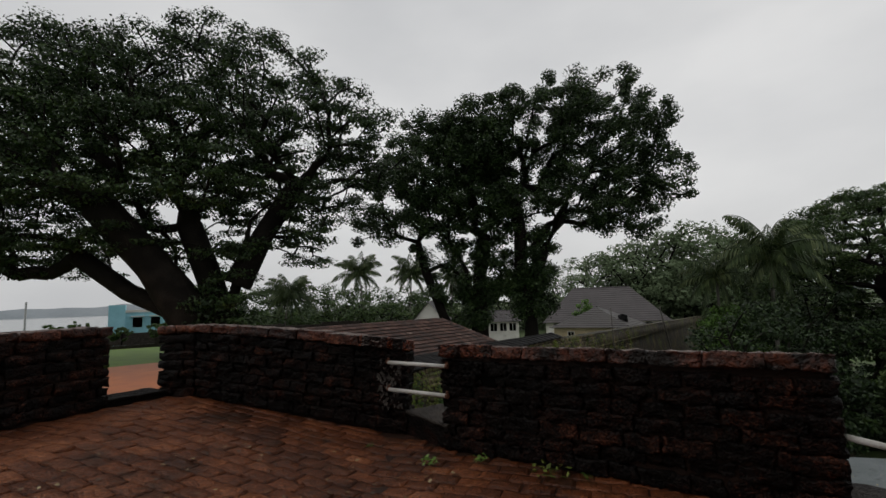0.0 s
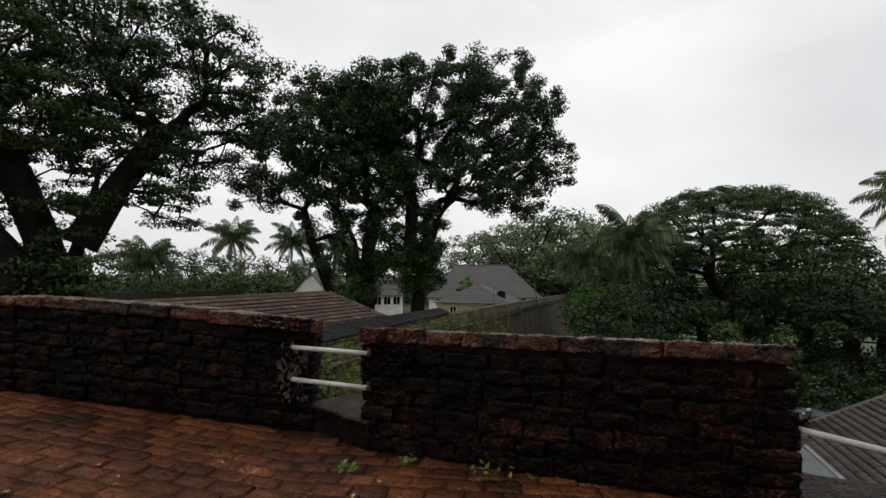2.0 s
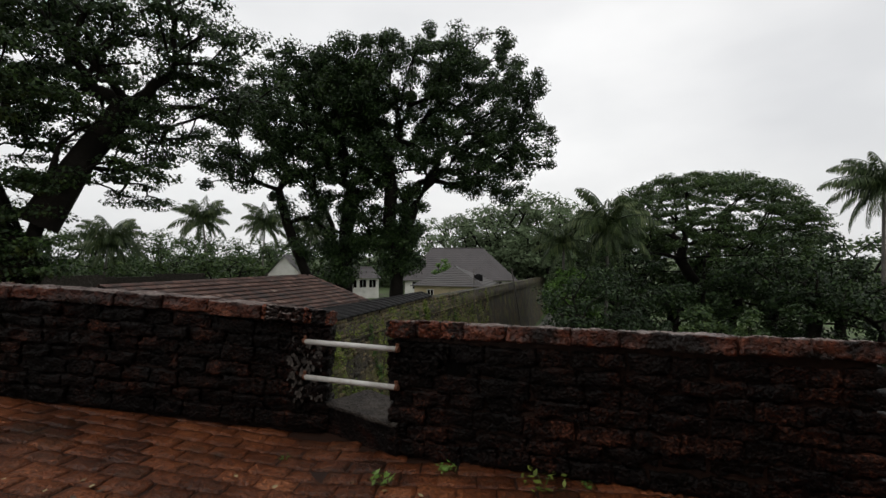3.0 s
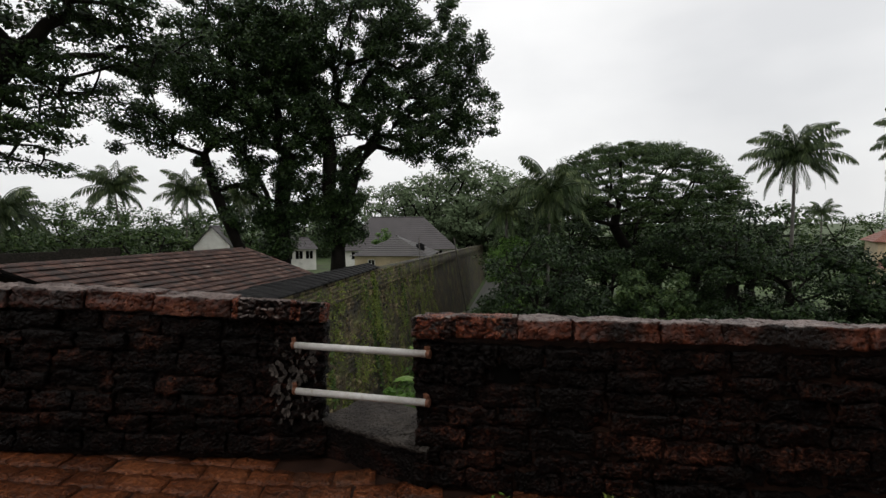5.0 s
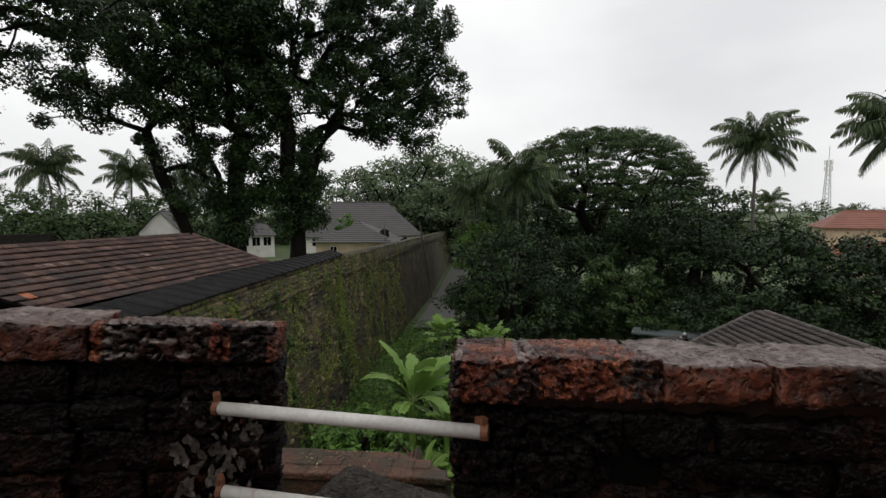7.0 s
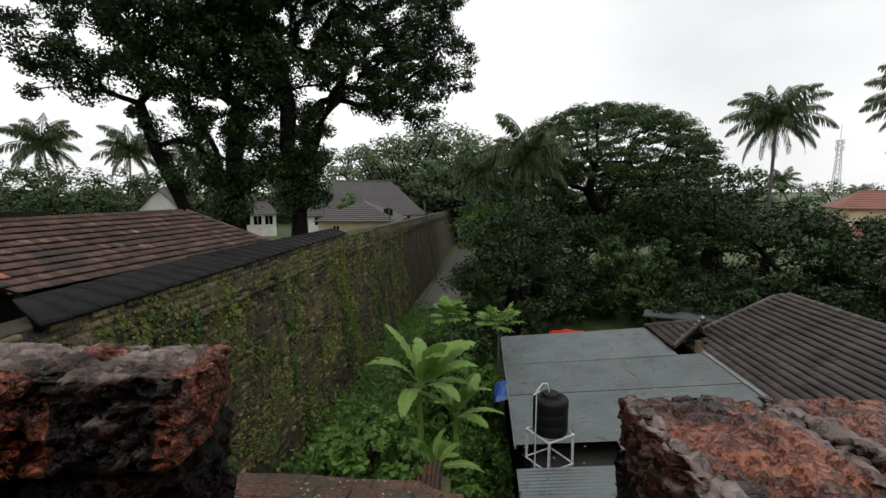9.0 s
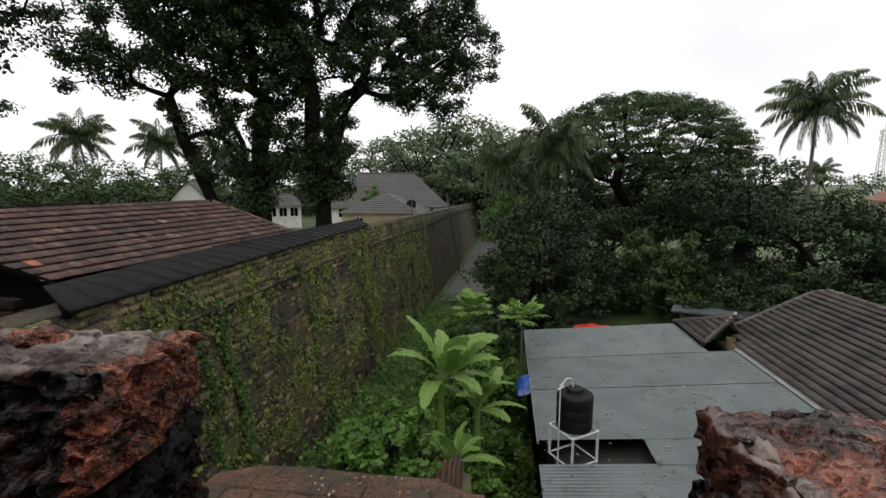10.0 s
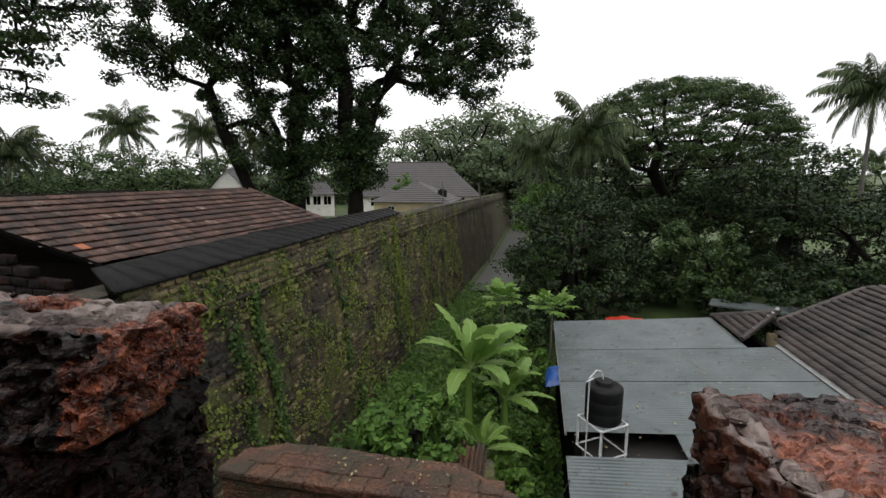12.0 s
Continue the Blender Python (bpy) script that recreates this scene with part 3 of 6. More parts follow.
parapet("wall_parapet_east", "dark laterite parapet beyond a railed gap", (3.5, 2.98), (6.5, 0.6), 0.0, 0.0, 1.12, 1.12)


def sill(name, label, a, b, z0, z1, mat, depth=THICK):
    a, b = Vector((*a, 0)), Vector((*b, 0))
    way = (b - a).normalized()
    out = Vector((-way.y, way.x, 0))
    if out.dot(a - Vector((0, 1, 0))) < 0:
        out = -out
    turn = Matrix(((way.x, out.x, 0, 0), (way.y, out.y, 0, 0), (0, 0, 1, 0), (0, 0, 0, 1)))
    mid = (a + b) / 2 + out * depth / 2
    length = (b - a).length + 0.2
    root = thing(name, label, "sill", Matrix.Translation((mid.x, mid.y, 0)) @ turn, kind="structure")
    part("sill_wall", rough_block("sill_wall", length, z1 - z0 - 0.03, depth - 0.04, 0.04, M_LATERITE, 77, 0.02, 0.02), None, root, m=Matrix.Translation((0, 0, (z0 + z1 - 0.03) / 2)))
    part("sill_top", rough_block("sill_top", length, 0.05, depth, 0.03, mat, 78, 0.012, 0.015), None, root, m=Matrix.Translation((0, 0, z1 - 0.025)))
    return root


sill("window_sill_1", "grey wet cement sill in the parapet gap", C_L, C_R, -0.1, 0.27, M_CEMENT, 0.56)
sill("window_sill_2", "grey wet cement sill in the parapet gap", (2.83, 3.5), (3.48, 3.0), -0.1, 0.13, M_CEMENT)
sill("door_sill_1", "low dark laterite threshold of an opening", (-4.02, 6.93), (-4.42, 6.26), 0.1, 0.5, M_LATERITE)


def pipe_rail(a, b):
    a, b = Vector(a), Vector(b)
    root = thing("pipe_rail", "white painted steel pipe rail with rusty ends across a gap", "railing", Matrix.Translation(a), "rails across the parapet gaps")
    v = b - a
    part("pipe", rod(bmesh.new(), (0, 0, 0), v, 0.024, 16), M_PIPE, root, smooth=True)
    for end in (0.0, 1.0):
        bm = bmesh.new()
        p = v * end
        box(bm, p.x - 0.013, p.x + 0.013, p.y - 0.004, p.y + 0.05, p.z - 0.028, p.z + 0.048, bevel=0.003)
        rod(bm, p - v.normalized() * 0.012, p + v.normalized() * 0.012, 0.0275, 12)
        part("rusty_bracket", bm, M_RUST, root, "rusted end bracket")
    return root


pipe_rail((-0.70, 6.13, 0.875), (0.032, 5.43, 0.893))
pipe_rail((-0.70, 6.13, 0.545), (0.026, 5.43, 0.575))
pipe_rail((2.76, 3.62, 0.575), (3.56, 3.02, 0.40))


def plaster_patch():
    """Remains of plaster on the jamb of the gap, in ragged flakes."""
    root = thing("plaster_remains", "flaking grey plaster remains on the gap's jamb", "plaster", Matrix.Translation((-0.51, 6.16, 0)))
    rng = random.Random(3)
    way, nrm = Vector((-0.97, 0.243, 0)), Vector((-0.243, -0.97, 0))
    for i in range(75):
        c = way * rng.uniform(0.03, 0.36) + Vector((0, 0, rng.uniform(0.3, 0.88))) + nrm * 0.006
        bm = bmesh.new()
        n = 16
        size = rng.uniform(0.007, 0.034)
        p1, p2, p3, tilt = rng.uniform(0, 6.3), rng.uniform(0, 6.3), rng.uniform(0, 6.3), rng.uniform(-0.6, 0.6)
        ring = []
        for k in range(n):
            th = k * 2 * math.pi / n
            r = size * (0.8 + 0.3 * math.sin(2 * th + p1) + 0.22 * math.sin(3 * th + p2) + 0.12 * math.sin(5 * th + p3))
            x, y = r * math.cos(th) * 0.75, r * math.sin(th) * 1.5
            ring.append(c + way * (x * math.cos(tilt) - y * math.sin(tilt)) + Vector((0, 0, x * math.sin(tilt) + y * math.cos(tilt))))
        f = bm.faces.new([bm.verts.new(p) for p in ring])
        ext = bmesh.ops.extrude_face_region(bm, geom=[f])
        bmesh.ops.translate(bm, vec=nrm * 0.005, verts=[g for g in ext["geom"] if isinstance(g, bmesh.types.BMVert)])
        part("plaster_flake", bm, M_PLASTER, root)


plaster_patch()


def bastion():
    rim = [(6.8, 0.9), (3.0, 3.95), (0.22, 5.95), (-0.42, 6.46), (-3.5, 7.3), (-4.1, 7.4), (-4.9, 6.3), (-5.9, 3.3), (-5.9, -3.4), (6.8, -3.4)]
    bm = bmesh.new()
    low = [bm.verts.new((x * 1.06, y + (0.35 if y > 0.8 else 0), -9.5)) for x, y in rim]
    top = [bm.verts.new((x, y, -0.12)) for x, y in rim]
    n = len(rim)
    for i in range(n):
        bm.faces.new((low[i], low[(i + 1) % n], top[(i + 1) % n], top[i]))
    bm.faces.new(top)
    ob = part("wall_bastion", bm, M_LATERITE)
    tagged(ob, "laterite bastion carrying the paved terrace", "wall", kind="structure")
    # high unseen wall, added only to keep light off the parapets' inner faces
    back = new("wall_back", finish_box(-5.9, 6.8, -3.9, -3.4, -0.2, 9.0))
    tagged(back, "unseen plain high wall added behind the terrace to shade the parapets", "wall", kind="structure")


def finish_box(x0, x1, y0, y1, z0, z1, mat=None):
    me = bpy.data.meshes.new("box")
    bm = boxed(x0, x1, y0, y1, z0, z1)
    bm.to_mesh(me)
    bm.free()
    return finish(me, mat or M_LATERITE)


bastion()


def inside_terrace(x, y):
    edge = [(3.0, 3.4), (0.02, 5.466), (-0.51, 6.16), (-3.55, 6.92), (-4.0, 6.98), (-4.42, 6.2), (-5.4, 3.4)]
    if y < 0.6:
        return -5.4 < x < 6.4
    if x > 2.79:
        return y < 3.53 - (x - 2.79) * 0.78 + 0.1
    for (x0, y0), (x1, y1) in zip(edge, edge[1:]):
        if (x0, y0) == (0.02, 5.466) and y < 5.3:
            continue
        if ((x1 - x0) * (y - y0) - (y1 - y0) * (x - x0)) / math.hypot(x1 - x0, y1 - y0) < -0.12:
            return False
    return True


def paving():
    n, step = 80, 0.175
    vs, fs = [], []
    for i in range(n):
        for j in range(68):
            x, y = -6.4 + i * step, -3.4 + j * step
            vs.append((x, y, parapet_floor(x, y) - 0.026))
    for i in range(n - 1):
        for j in range(67):
            x, y = -6.4 + (i + 0.5) * step, -3.4 + (j + 0.5) * step
            if inside_terrace(x, y) or inside_terrace(x - 0.4, y - 0.4) or inside_terrace(x + 0.4, y - 0.4):
                fs.append((i * 68 + j, (i + 1) * 68 + j, (i + 1) * 68 + j + 1, i * 68 + j + 1))
    floor = new("floor", mesh("floor", vs, fs, M_MORTAR, True))
    tagged(floor, "wet red laterite paving with moss in the joints", "floor", kind="structure")
    rng = random.Random(11)
    metas = [rough_block("paver", 0.292, 0.06, 0.192, 0.06, M_PAVER, 40 + i, 0.014, 0.005) for i in range(9)]
    along = math.radians(-21.6)
    ca, sa = math.cos(along), math.sin(along)
    rest_v, rest_f, k, made = [], [], 0, 0
    spots = []
    for r in range(-42, 56):
        for c in range(-26, 32):
            u, v = (c + 0.5 * (r % 2)) * 0.29 + rng.uniform(-0.008, 0.008), r * 0.19
            x, y = u * ca - v * sa - 1.0, u * sa + v * ca + 3.0
            if inside_terrace(x, y):
                spots.append((x, y))
    near = sorted(spots, key=lambda p: (p[0] + 1.2) ** 2 + (p[1] - 4.6) ** 2)
    for x, y in near:
        z = parapet_floor(x, y) - 0.034 + rng.uniform(-0.006, 0.004)
        tilt = math.degrees(math.atan2(0.14, 1)) if -3.6 < x < -0.7 else 0.0
        m = Matrix.Translation((x, y, z)) @ pose(0, 0, 0, 0, tilt, 0) @ pose(0, 0, 0, rng.uniform(-1.5, 1.5), rng.uniform(-1.1, 1.1), math.degrees(along) + rng.uniform(-2.2, 2.2)) @ Matrix.Diagonal((rng.uniform(0.94, 1.02), rng.uniform(0.95, 1.02), 1, 1))
        me = metas[rng.randrange(9)]
        if made < 300:
            part("paver", me, None, floor, m=m)
            made += 1
        else:
            co = np.empty(len(me.vertices) * 3, np.float32); me.vertices.foreach_get("co", co)
            co = co.reshape(-1, 3) @ np.array(m.to_3x3()).T + np.array(m.translation)
            fi = np.empty(len(me.polygons) * 4, np.int32); me.loops.foreach_get("vertex_index", fi)
            rest_v.append(co); rest_f.append(fi.reshape(-1, 4) + k); k += len(co)
    ob = part("pavers", mesh("pavers", np.vstack(rest_v), np.vstack(rest_f), M_PAVER), None, floor)
    tagged(ob, "wet red laterite pavers farther back", kind="stuff")


def weed(name, label, x, y, z, size, n, seed, mat=None, spread_r=0.5):
    rng = np.random.default_rng(seed)
    root = thing(name, label, "plant", Matrix.Translation((x, y, z)), "small weeds in the paving")
    ang, rad = rng.uniform(0, 6.28, n), np.sqrt(rng.uniform(0, 1, n)) * size * spread_r
    c = np.stack([np.cos(ang) * rad, np.sin(ang) * rad, 0.01 + rng.uniform(0, 0.35, n) * size], 1)
    part("foliage", leaves("foliage", c, size * 0.33, mat or L_BRIGHT, rng, 0.6, 2.2), None, root)
    bm = bmesh.new()
    for i in range(5):
        rod(bm, (0, 0, -0.02), (c[i][0] * 0.7, c[i][1] * 0.7, c[i][2]), 0.002, 5)
    part("stem", bm, L_BRIGHT, root)


# ---------------------------------------------------------------- outer ledge and fort wall
def ledge():
    root = thing("wall_ledge", "weathered laterite outer wall top below the gap", "wall", kind="structure")
    a, way = Vector((-0.62, 9.07, 0)), Vector((0.82, -0.572, 0))
    out = Vector((-way.y, way.x, 0))
    turn = Matrix(((way.x, out.x, 0, 0), (way.y, out.y, 0, 0), (0, 0, 1, 0), (0, 0, 0, 1)))
    bm = bmesh.new()
    plan = [a + way * s + out * o for s, o in ((0.02, 0.02), (2.33, 0.02), (2.2, 0.22), (1.8, 0.45), (0.3, 0.45), (0.02, 0.3))]
    lo, hi = [bm.verts.new((p.x, p.y, -9)) for p in plan], [bm.verts.new((p.x, p.y, -0.875)) for p in plan]
    for i in range(6):
        bm.faces.new((lo[i], lo[(i + 1) % 6], hi[(i + 1) % 6], hi[i]))
    bm.faces.new(hi)
    part("mortar_core", bm, M_LEDGE, root)
    rng = random.Random(8)
    for row, (s, end) in enumerate(((0.0, 2.3), (0.06, 2.12), (0.3, 1.78))):
        while s < end - 0.06:
            l = min(rng.choice((0.22, 0.27, 0.32)), end - s)
            me = block(round(l, 2) + 0.004, 0.08, 0.16, 0.028, 20 + rng.randrange(3), M_LEDGE)
            p = a + way * (s + l / 2) + out * (0.08 + 0.155 * row)
            part("brick", me, None, root, m=Matrix.Translation((p.x, p.y, -0.892 + rng.uniform(-0.004, 0.004) - (0.012 if row == 2 else 0.0))) @ turn @ pose(0, 0, 0, rng.uniform(-1.5, 1.5), rng.uniform(-1, 1), rng.uniform(-1.5, 1.5)))
            s += l
    stub = part("wall_stub", rough_block("wall_stub", 1.7, 7.4, 0.9, 0.25, M_MOSSWALL, 91, 0.05, 0.1), None, root, "mossy broken masonry stub")
    stub.matrix_basis = Matrix.Translation((1.3, 9.95, -5.62)) @ turn
    return root


ledge()


def sheet_offcut():
    """A broken piece of ribbed roof sheet lying on the masonry stub."""
    root = thing("roof_sheet_offcut", "broken brown ribbed roof sheet lying on a masonry stub", "roof sheet", Matrix.Translation((1.68, 9.62, -1.78)) @ pose(0, 0, 0, 28, 0, -35))
    n, vs = 36, []
    for i in range(n + 1):
        x = (i / n - 0.5) * 0.5
        z = 0.014 * math.cos(i * math.pi / 2)
        y0, y1 = -0.26 + 0.03 * math.sin(i * 0.7), 0.26 + 0.04 * math.sin(i * 0.45 + 1)
        vs += [(x, y0, z), (x, y1, z), (x, y0, z - 0.006), (x, y1, z - 0.006)]
    fs = []
    for i in range(n):
        a, b = i * 4, i * 4 + 4
        fs += [(a, b, b + 1, a + 1), (a + 2, a + 3, b + 3, b + 2), (a, a + 2, b + 2, b), (a + 1, b + 1, b + 3, a + 3)]
    part("sheet", mesh("sheet", vs, fs, M_LEDGE), None, root)


sheet_offcut()


def wall_top(u):
    if u < 17:
        return -0.85
    return -0.95 - (u - 17) * 0.0245


BATTER = 0.125


def fort_wall():
    root = thing("wall_fort", "tall mossy laterite fort wall overgrown with creepers", "wall", kind="structure")
    us = list(np.arange(-7, 100, 0.5))
    zs = [0, 0.33, 0.35, 1.0, 1.04] + list(np.arange(1.6, 10.6, 0.6))
    vs = []
    for u in us:
        for d in zs:
            off = BATTER * d + (0.05 if 0.35 <= d <= 1.0 else 0.0) + 0.05 * noise.noise(Vector((u * 0.8, d * 0.9, 3))) + 0.04 * noise.noise(Vector((u * 2.3, d * 2.7, 9)))
            vs.append(uv_point(u, off, wall_top(u) - d))
    n = len(zs)
    fs = [(i * n + j, i * n + j + 1, (i + 1) * n + j + 1, (i + 1) * n + j) for i in range(len(us) - 1) for j in range(n - 1)]
    part("wall_face", mesh("wall_face", vs, fs, M_MOSSWALL, True), None, root)
    vs, fs = [], []
    for u in us:
        vs += [uv_point(u, 0, wall_top(u)), uv_point(u, -0.7, wall_top(u) + 0.03), uv_point(u, -0.7, -9)]
    fs = [(i * 3 + j, (i + 1) * 3 + j, (i + 1) * 3 + j + 1, i * 3 + j + 1) for i in range(len(us) - 1) for j in range(2)]
    part("wall_top", mesh("wall_top", vs, fs, M_MOSSWALL), None, root)
    rng = random.Random(21)
    # courses of stones that stand out near the top
    stones = [rough_block("stone", 0.42, 0.17, 0.14, 0.07, M_TANSTONE, 60 + i, 0.02, 0.03) for i in range(6)]
    turn = Matrix(((WALL_DIR.x, WALL_N.x, 0, 0), (WALL_DIR.y, WALL_N.y, 0, 0), (0, 0, 1, 0), (0, 0, 0, 1)))
    count = 0
    for c in range(5):
        u = -1.5 + 0.2 * (c % 2)
        while u < 24 and count < 300:
            d = 0.1 + c * 0.2
            p = uv_point(u, BATTER * d - 0.005 + rng.uniform(-0.015, 0.02), wall_top(u) - d)
            if rng.random() < 0.9:
                part("stone", stones[rng.randrange(6)], None, root, m=Matrix.Translation(p) @ turn @ pose(0, 0, 0, 0, rng.uniform(-2, 2), rng.uniform(-2, 2)))
                count += 1
            u += 0.44
    for i in range(60):
        u = -1.5 + i * 0.7
        me = block(0.69, 0.09, 0.2, 0.06, 24 + i % 3, M_MOSSWALL)
        part("string_course", me, None, root, m=Matrix.Translation(uv_point(u, BATTER * 0.95 + 0.03, wall_top(u) - 0.95)) @ turn)
    rest_v, rest_f, k = [], [], 0
    small = [rough_block("stone", 0.4, 0.2, 0.16, 0.1, M_MOSSSTONE, 80 + i, 0.025, 0.03) for i in range(8)]
    arrays = []
    for me in small:
        co = np.empty(len(me.vertices) * 3, np.float32); me.vertices.foreach_get("co", co)
        fi = np.empty(len(me.polygons) * 4, np.int32); me.loops.foreach_get("vertex_index", fi)
        arrays.append((co.reshape(-1, 3), fi.reshape(-1, 4)))
    d = 1.15
    while d < 8.6:
        h = rng.uniform(0.19, 0.25)
        u = -1.8 + rng.uniform(0, 0.3)
        while u < 34:
            w = rng.uniform(0.2, 0.55)
            if rng.random() < 0.85:
                co, fi = arrays[rng.randrange(8)]
                m = Matrix.Translation(uv_point(u + w / 2, BATTER * d - 0.045 + rng.uniform(-0.07, 0.05), wall_top(u) - d + rng.uniform(-0.05, 0.05))) @ turn @ pose(0, 0, 0, -7 + rng.uniform(-5, 5), rng.uniform(-9, 9), rng.uniform(-6, 6)) @ Matrix.Diagonal((w / 0.42, 1, h / 0.215, 1))
                rest_v.append(co @ np.array(m.to_3x3()).T + np.array(m.translation)); rest_f.append(fi + k); k += len(co)
            u += w
        d += h
    tagged(part("stones", mesh("stones", np.vstack(rest_v), np.vstack(rest_f), M_MOSSSTONE), None, root), kind="stuff")
    return root


fort_wall()


def coping_roof():
    """The dark lean-to sheet strip along the wall's head, with lapped joints."""
    root = thing("coping_strip", "black wet lapped coping strip along the fort wall's head", "coping")
    rng = random.Random(2)
    u = -0.15
    while u < 17.2:
        w = 0.62
        wide = 1.05 + 0.03 * u if u < 6 else max(0.55, 1.4 - (u - 6) * 0.08)
        z = -0.80
        vs = []
        for uu, dz in ((u, 0.012), (u + w + 0.03, 0.0)):
            for s, zz in ((0.14, z - 0.02), (0.10, z + 0.03), (-wide * 0.5, z + 0.17), (-wide, z + 0.26)):
                vs.append(uv_point(uu + (0.6 * max(0.0, -s) if uu < 0 else (0.3 * max(0.0, -s) if uu < 0.6 else 0.0)), s, zz + dz + rng.uniform(-0.005, 0.005)))
        vs += [v - Vector((0, 0, 0.05)) for v in vs]
        fs = [(0, 1, 5, 4), (1, 2, 6, 5), (2, 3, 7, 6), (8, 12, 13, 9), (9, 13, 14, 10), (10, 14, 15, 11), (0, 4, 12, 8), (3, 11, 15, 7), (0, 8, 9, 1), (1, 9, 10, 2), (2, 10, 11, 3), (4, 5, 13, 12), (5, 6, 14, 13), (6, 7, 15, 14)]
        part("sheet", mesh("sheet", vs, fs, M_COPING), None, root)
        u += w


coping_roof()


# ---------------------------------------------------------------- roofs
def tile_mesh(name, w, l, mat):
    """An interlocking clay tile: a shallow pan with a raised roll and a front lip."""
    prof = [(0, 0.0), (0.08, 0.010), (0.2, 0.010), (0.28, 0.001), (0.6, 0.0), (0.68, 0.005), (0.78, 0.0), (1.0, 0.001)]
    vs, fs = [], []
    for x, z in prof:
        vs += [((x - 0.5) * w, -l * 0.5, z + 0.066), ((x - 0.5) * w, l * 0.56, z), ((x - 0.5) * w, -l * 0.5, z + 0.05)]
    for i in range(len(prof) - 1):
        a, b = i * 3, i * 3 + 3
        fs += [(a, b, b + 1, a + 1), (a + 2, b + 2, b, a)]
    return mesh(name, vs, fs, mat)


def in_poly(p, poly):
    x, y = p
    hit = False
    for (x0, y0), (x1, y1) in zip(poly, poly[1:] + poly[:1]):
        if (y0 > y) != (y1 > y) and x < (x1 - x0) * (y - y0) / (y1 - y0) + x0:
            hit = not hit
    return hit


def tiled_slope(root, origin, along, up, poly, mat, budget, seed, w=0.24, l=0.31, odd=None):
    """Tiles over a polygon given in metres along the eave and up the slope. The first ones are parts, the rest one joined part."""
    rng = random.Random(seed)
    along, up = Vector(along).normalized(), Vector(up).normalized()
    nrm = along.cross(up)
    if nrm.z < 0:
        nrm = -nrm
    base = Matrix(((along.x, up.x, nrm.x, 0), (along.y, up.y, nrm.y, 0), (along.z, up.z, nrm.z, 0), (0, 0, 0, 1)))
    me, me_odd = tile_mesh("tile", w * 0.985, l * 1.12, mat), tile_mesh("tile", w * 0.985, l * 1.12, M_TILE_NEW)
    # boarding under the tiles, near black to paint the shade in their gaps
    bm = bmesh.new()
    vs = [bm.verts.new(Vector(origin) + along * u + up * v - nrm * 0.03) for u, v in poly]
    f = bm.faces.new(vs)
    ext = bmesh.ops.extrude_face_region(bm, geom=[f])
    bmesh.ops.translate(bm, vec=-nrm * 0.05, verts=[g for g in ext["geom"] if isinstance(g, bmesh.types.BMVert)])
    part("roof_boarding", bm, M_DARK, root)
    us, vv = [p[0] for p in poly], [p[1] for p in poly]
    co = np.empty(len(me.vertices) * 3, np.float32); me.vertices.foreach_get("co", co); co = co.reshape(-1, 3)
    fi = np.empty(len(me.polygons) * 4, np.int32); me.loops.foreach_get("vertex_index", fi); fi = fi.reshape(-1, 4)
    rest_v, rest_f, k, made = [], [], 0, 0
    v = min(vv) + l / 2
    row = 0
    while v < max(vv):
        u = min(us) + w / 2
        while u < max(us):
            if in_poly((u, v), poly):
                p = Vector(origin) + along * u + up * v
                m = Matrix.Translation(p + nrm * rng.uniform(-0.004, 0.006)) @ base @ pose(0, 0, 0, rng.uniform(-1.2, 1.2), rng.uniform(-1.0, 1.0), rng.uniform(-1.2, 1.2))
                fresh = odd is not None and rng.random() < odd
                if made < budget:
                    part("tile", me_odd if fresh else me, None, root, m=m)
                    made += 1
                else:
                    rest_v.append(co @ np.array(m.to_3x3()).T + np.array(m.translation)); rest_f.append(fi + k); k += len(co)
            u += w
        v += l
        row += 1
    if rest_v:
        tagged(part("tiles", mesh("tiles", np.vstack(rest_v), np.vstack(rest_f), M_TILE_I if mat == M_TILE else mat), None, root), kind="stuff")


def ridge_tiles(root, a, b, mat, step=0.36, r=0.11):
    """Half-round ridge tiles in a row from a to b."""
    a, b = Vector(a), Vector(b)
    n = max(1, int((b - a).length / step))
    way = (b - a).normalized()
    side = way.cross(Vector((0, 0, 1))).normalized()
    upw = side.cross(way)
    vs, fs = [], []
    for i, (t, rr) in enumerate(((-0.5, r * 1.08), (0.55, r * 0.92))):
        for k in range(7):
            an = math.pi * k / 6
            vs.append((t * step, math.cos(an) * rr, math.sin(an) * rr * 0.8))
    fs = [(k, k + 1, k + 8, k + 7) for k in range(6)]
    me = mesh("ridge_tile", vs, fs, mat)
    rot = Matrix(((way.x, side.x, upw.x, 0), (way.y, side.y, upw.y, 0), (way.z, side.z, upw.z, 0), (0, 0, 0, 1)))
    for i in range(n):
        part("ridge_tile", me, None, root, m=Matrix.Translation(a + way * step * (i + 0.5)) @ rot)


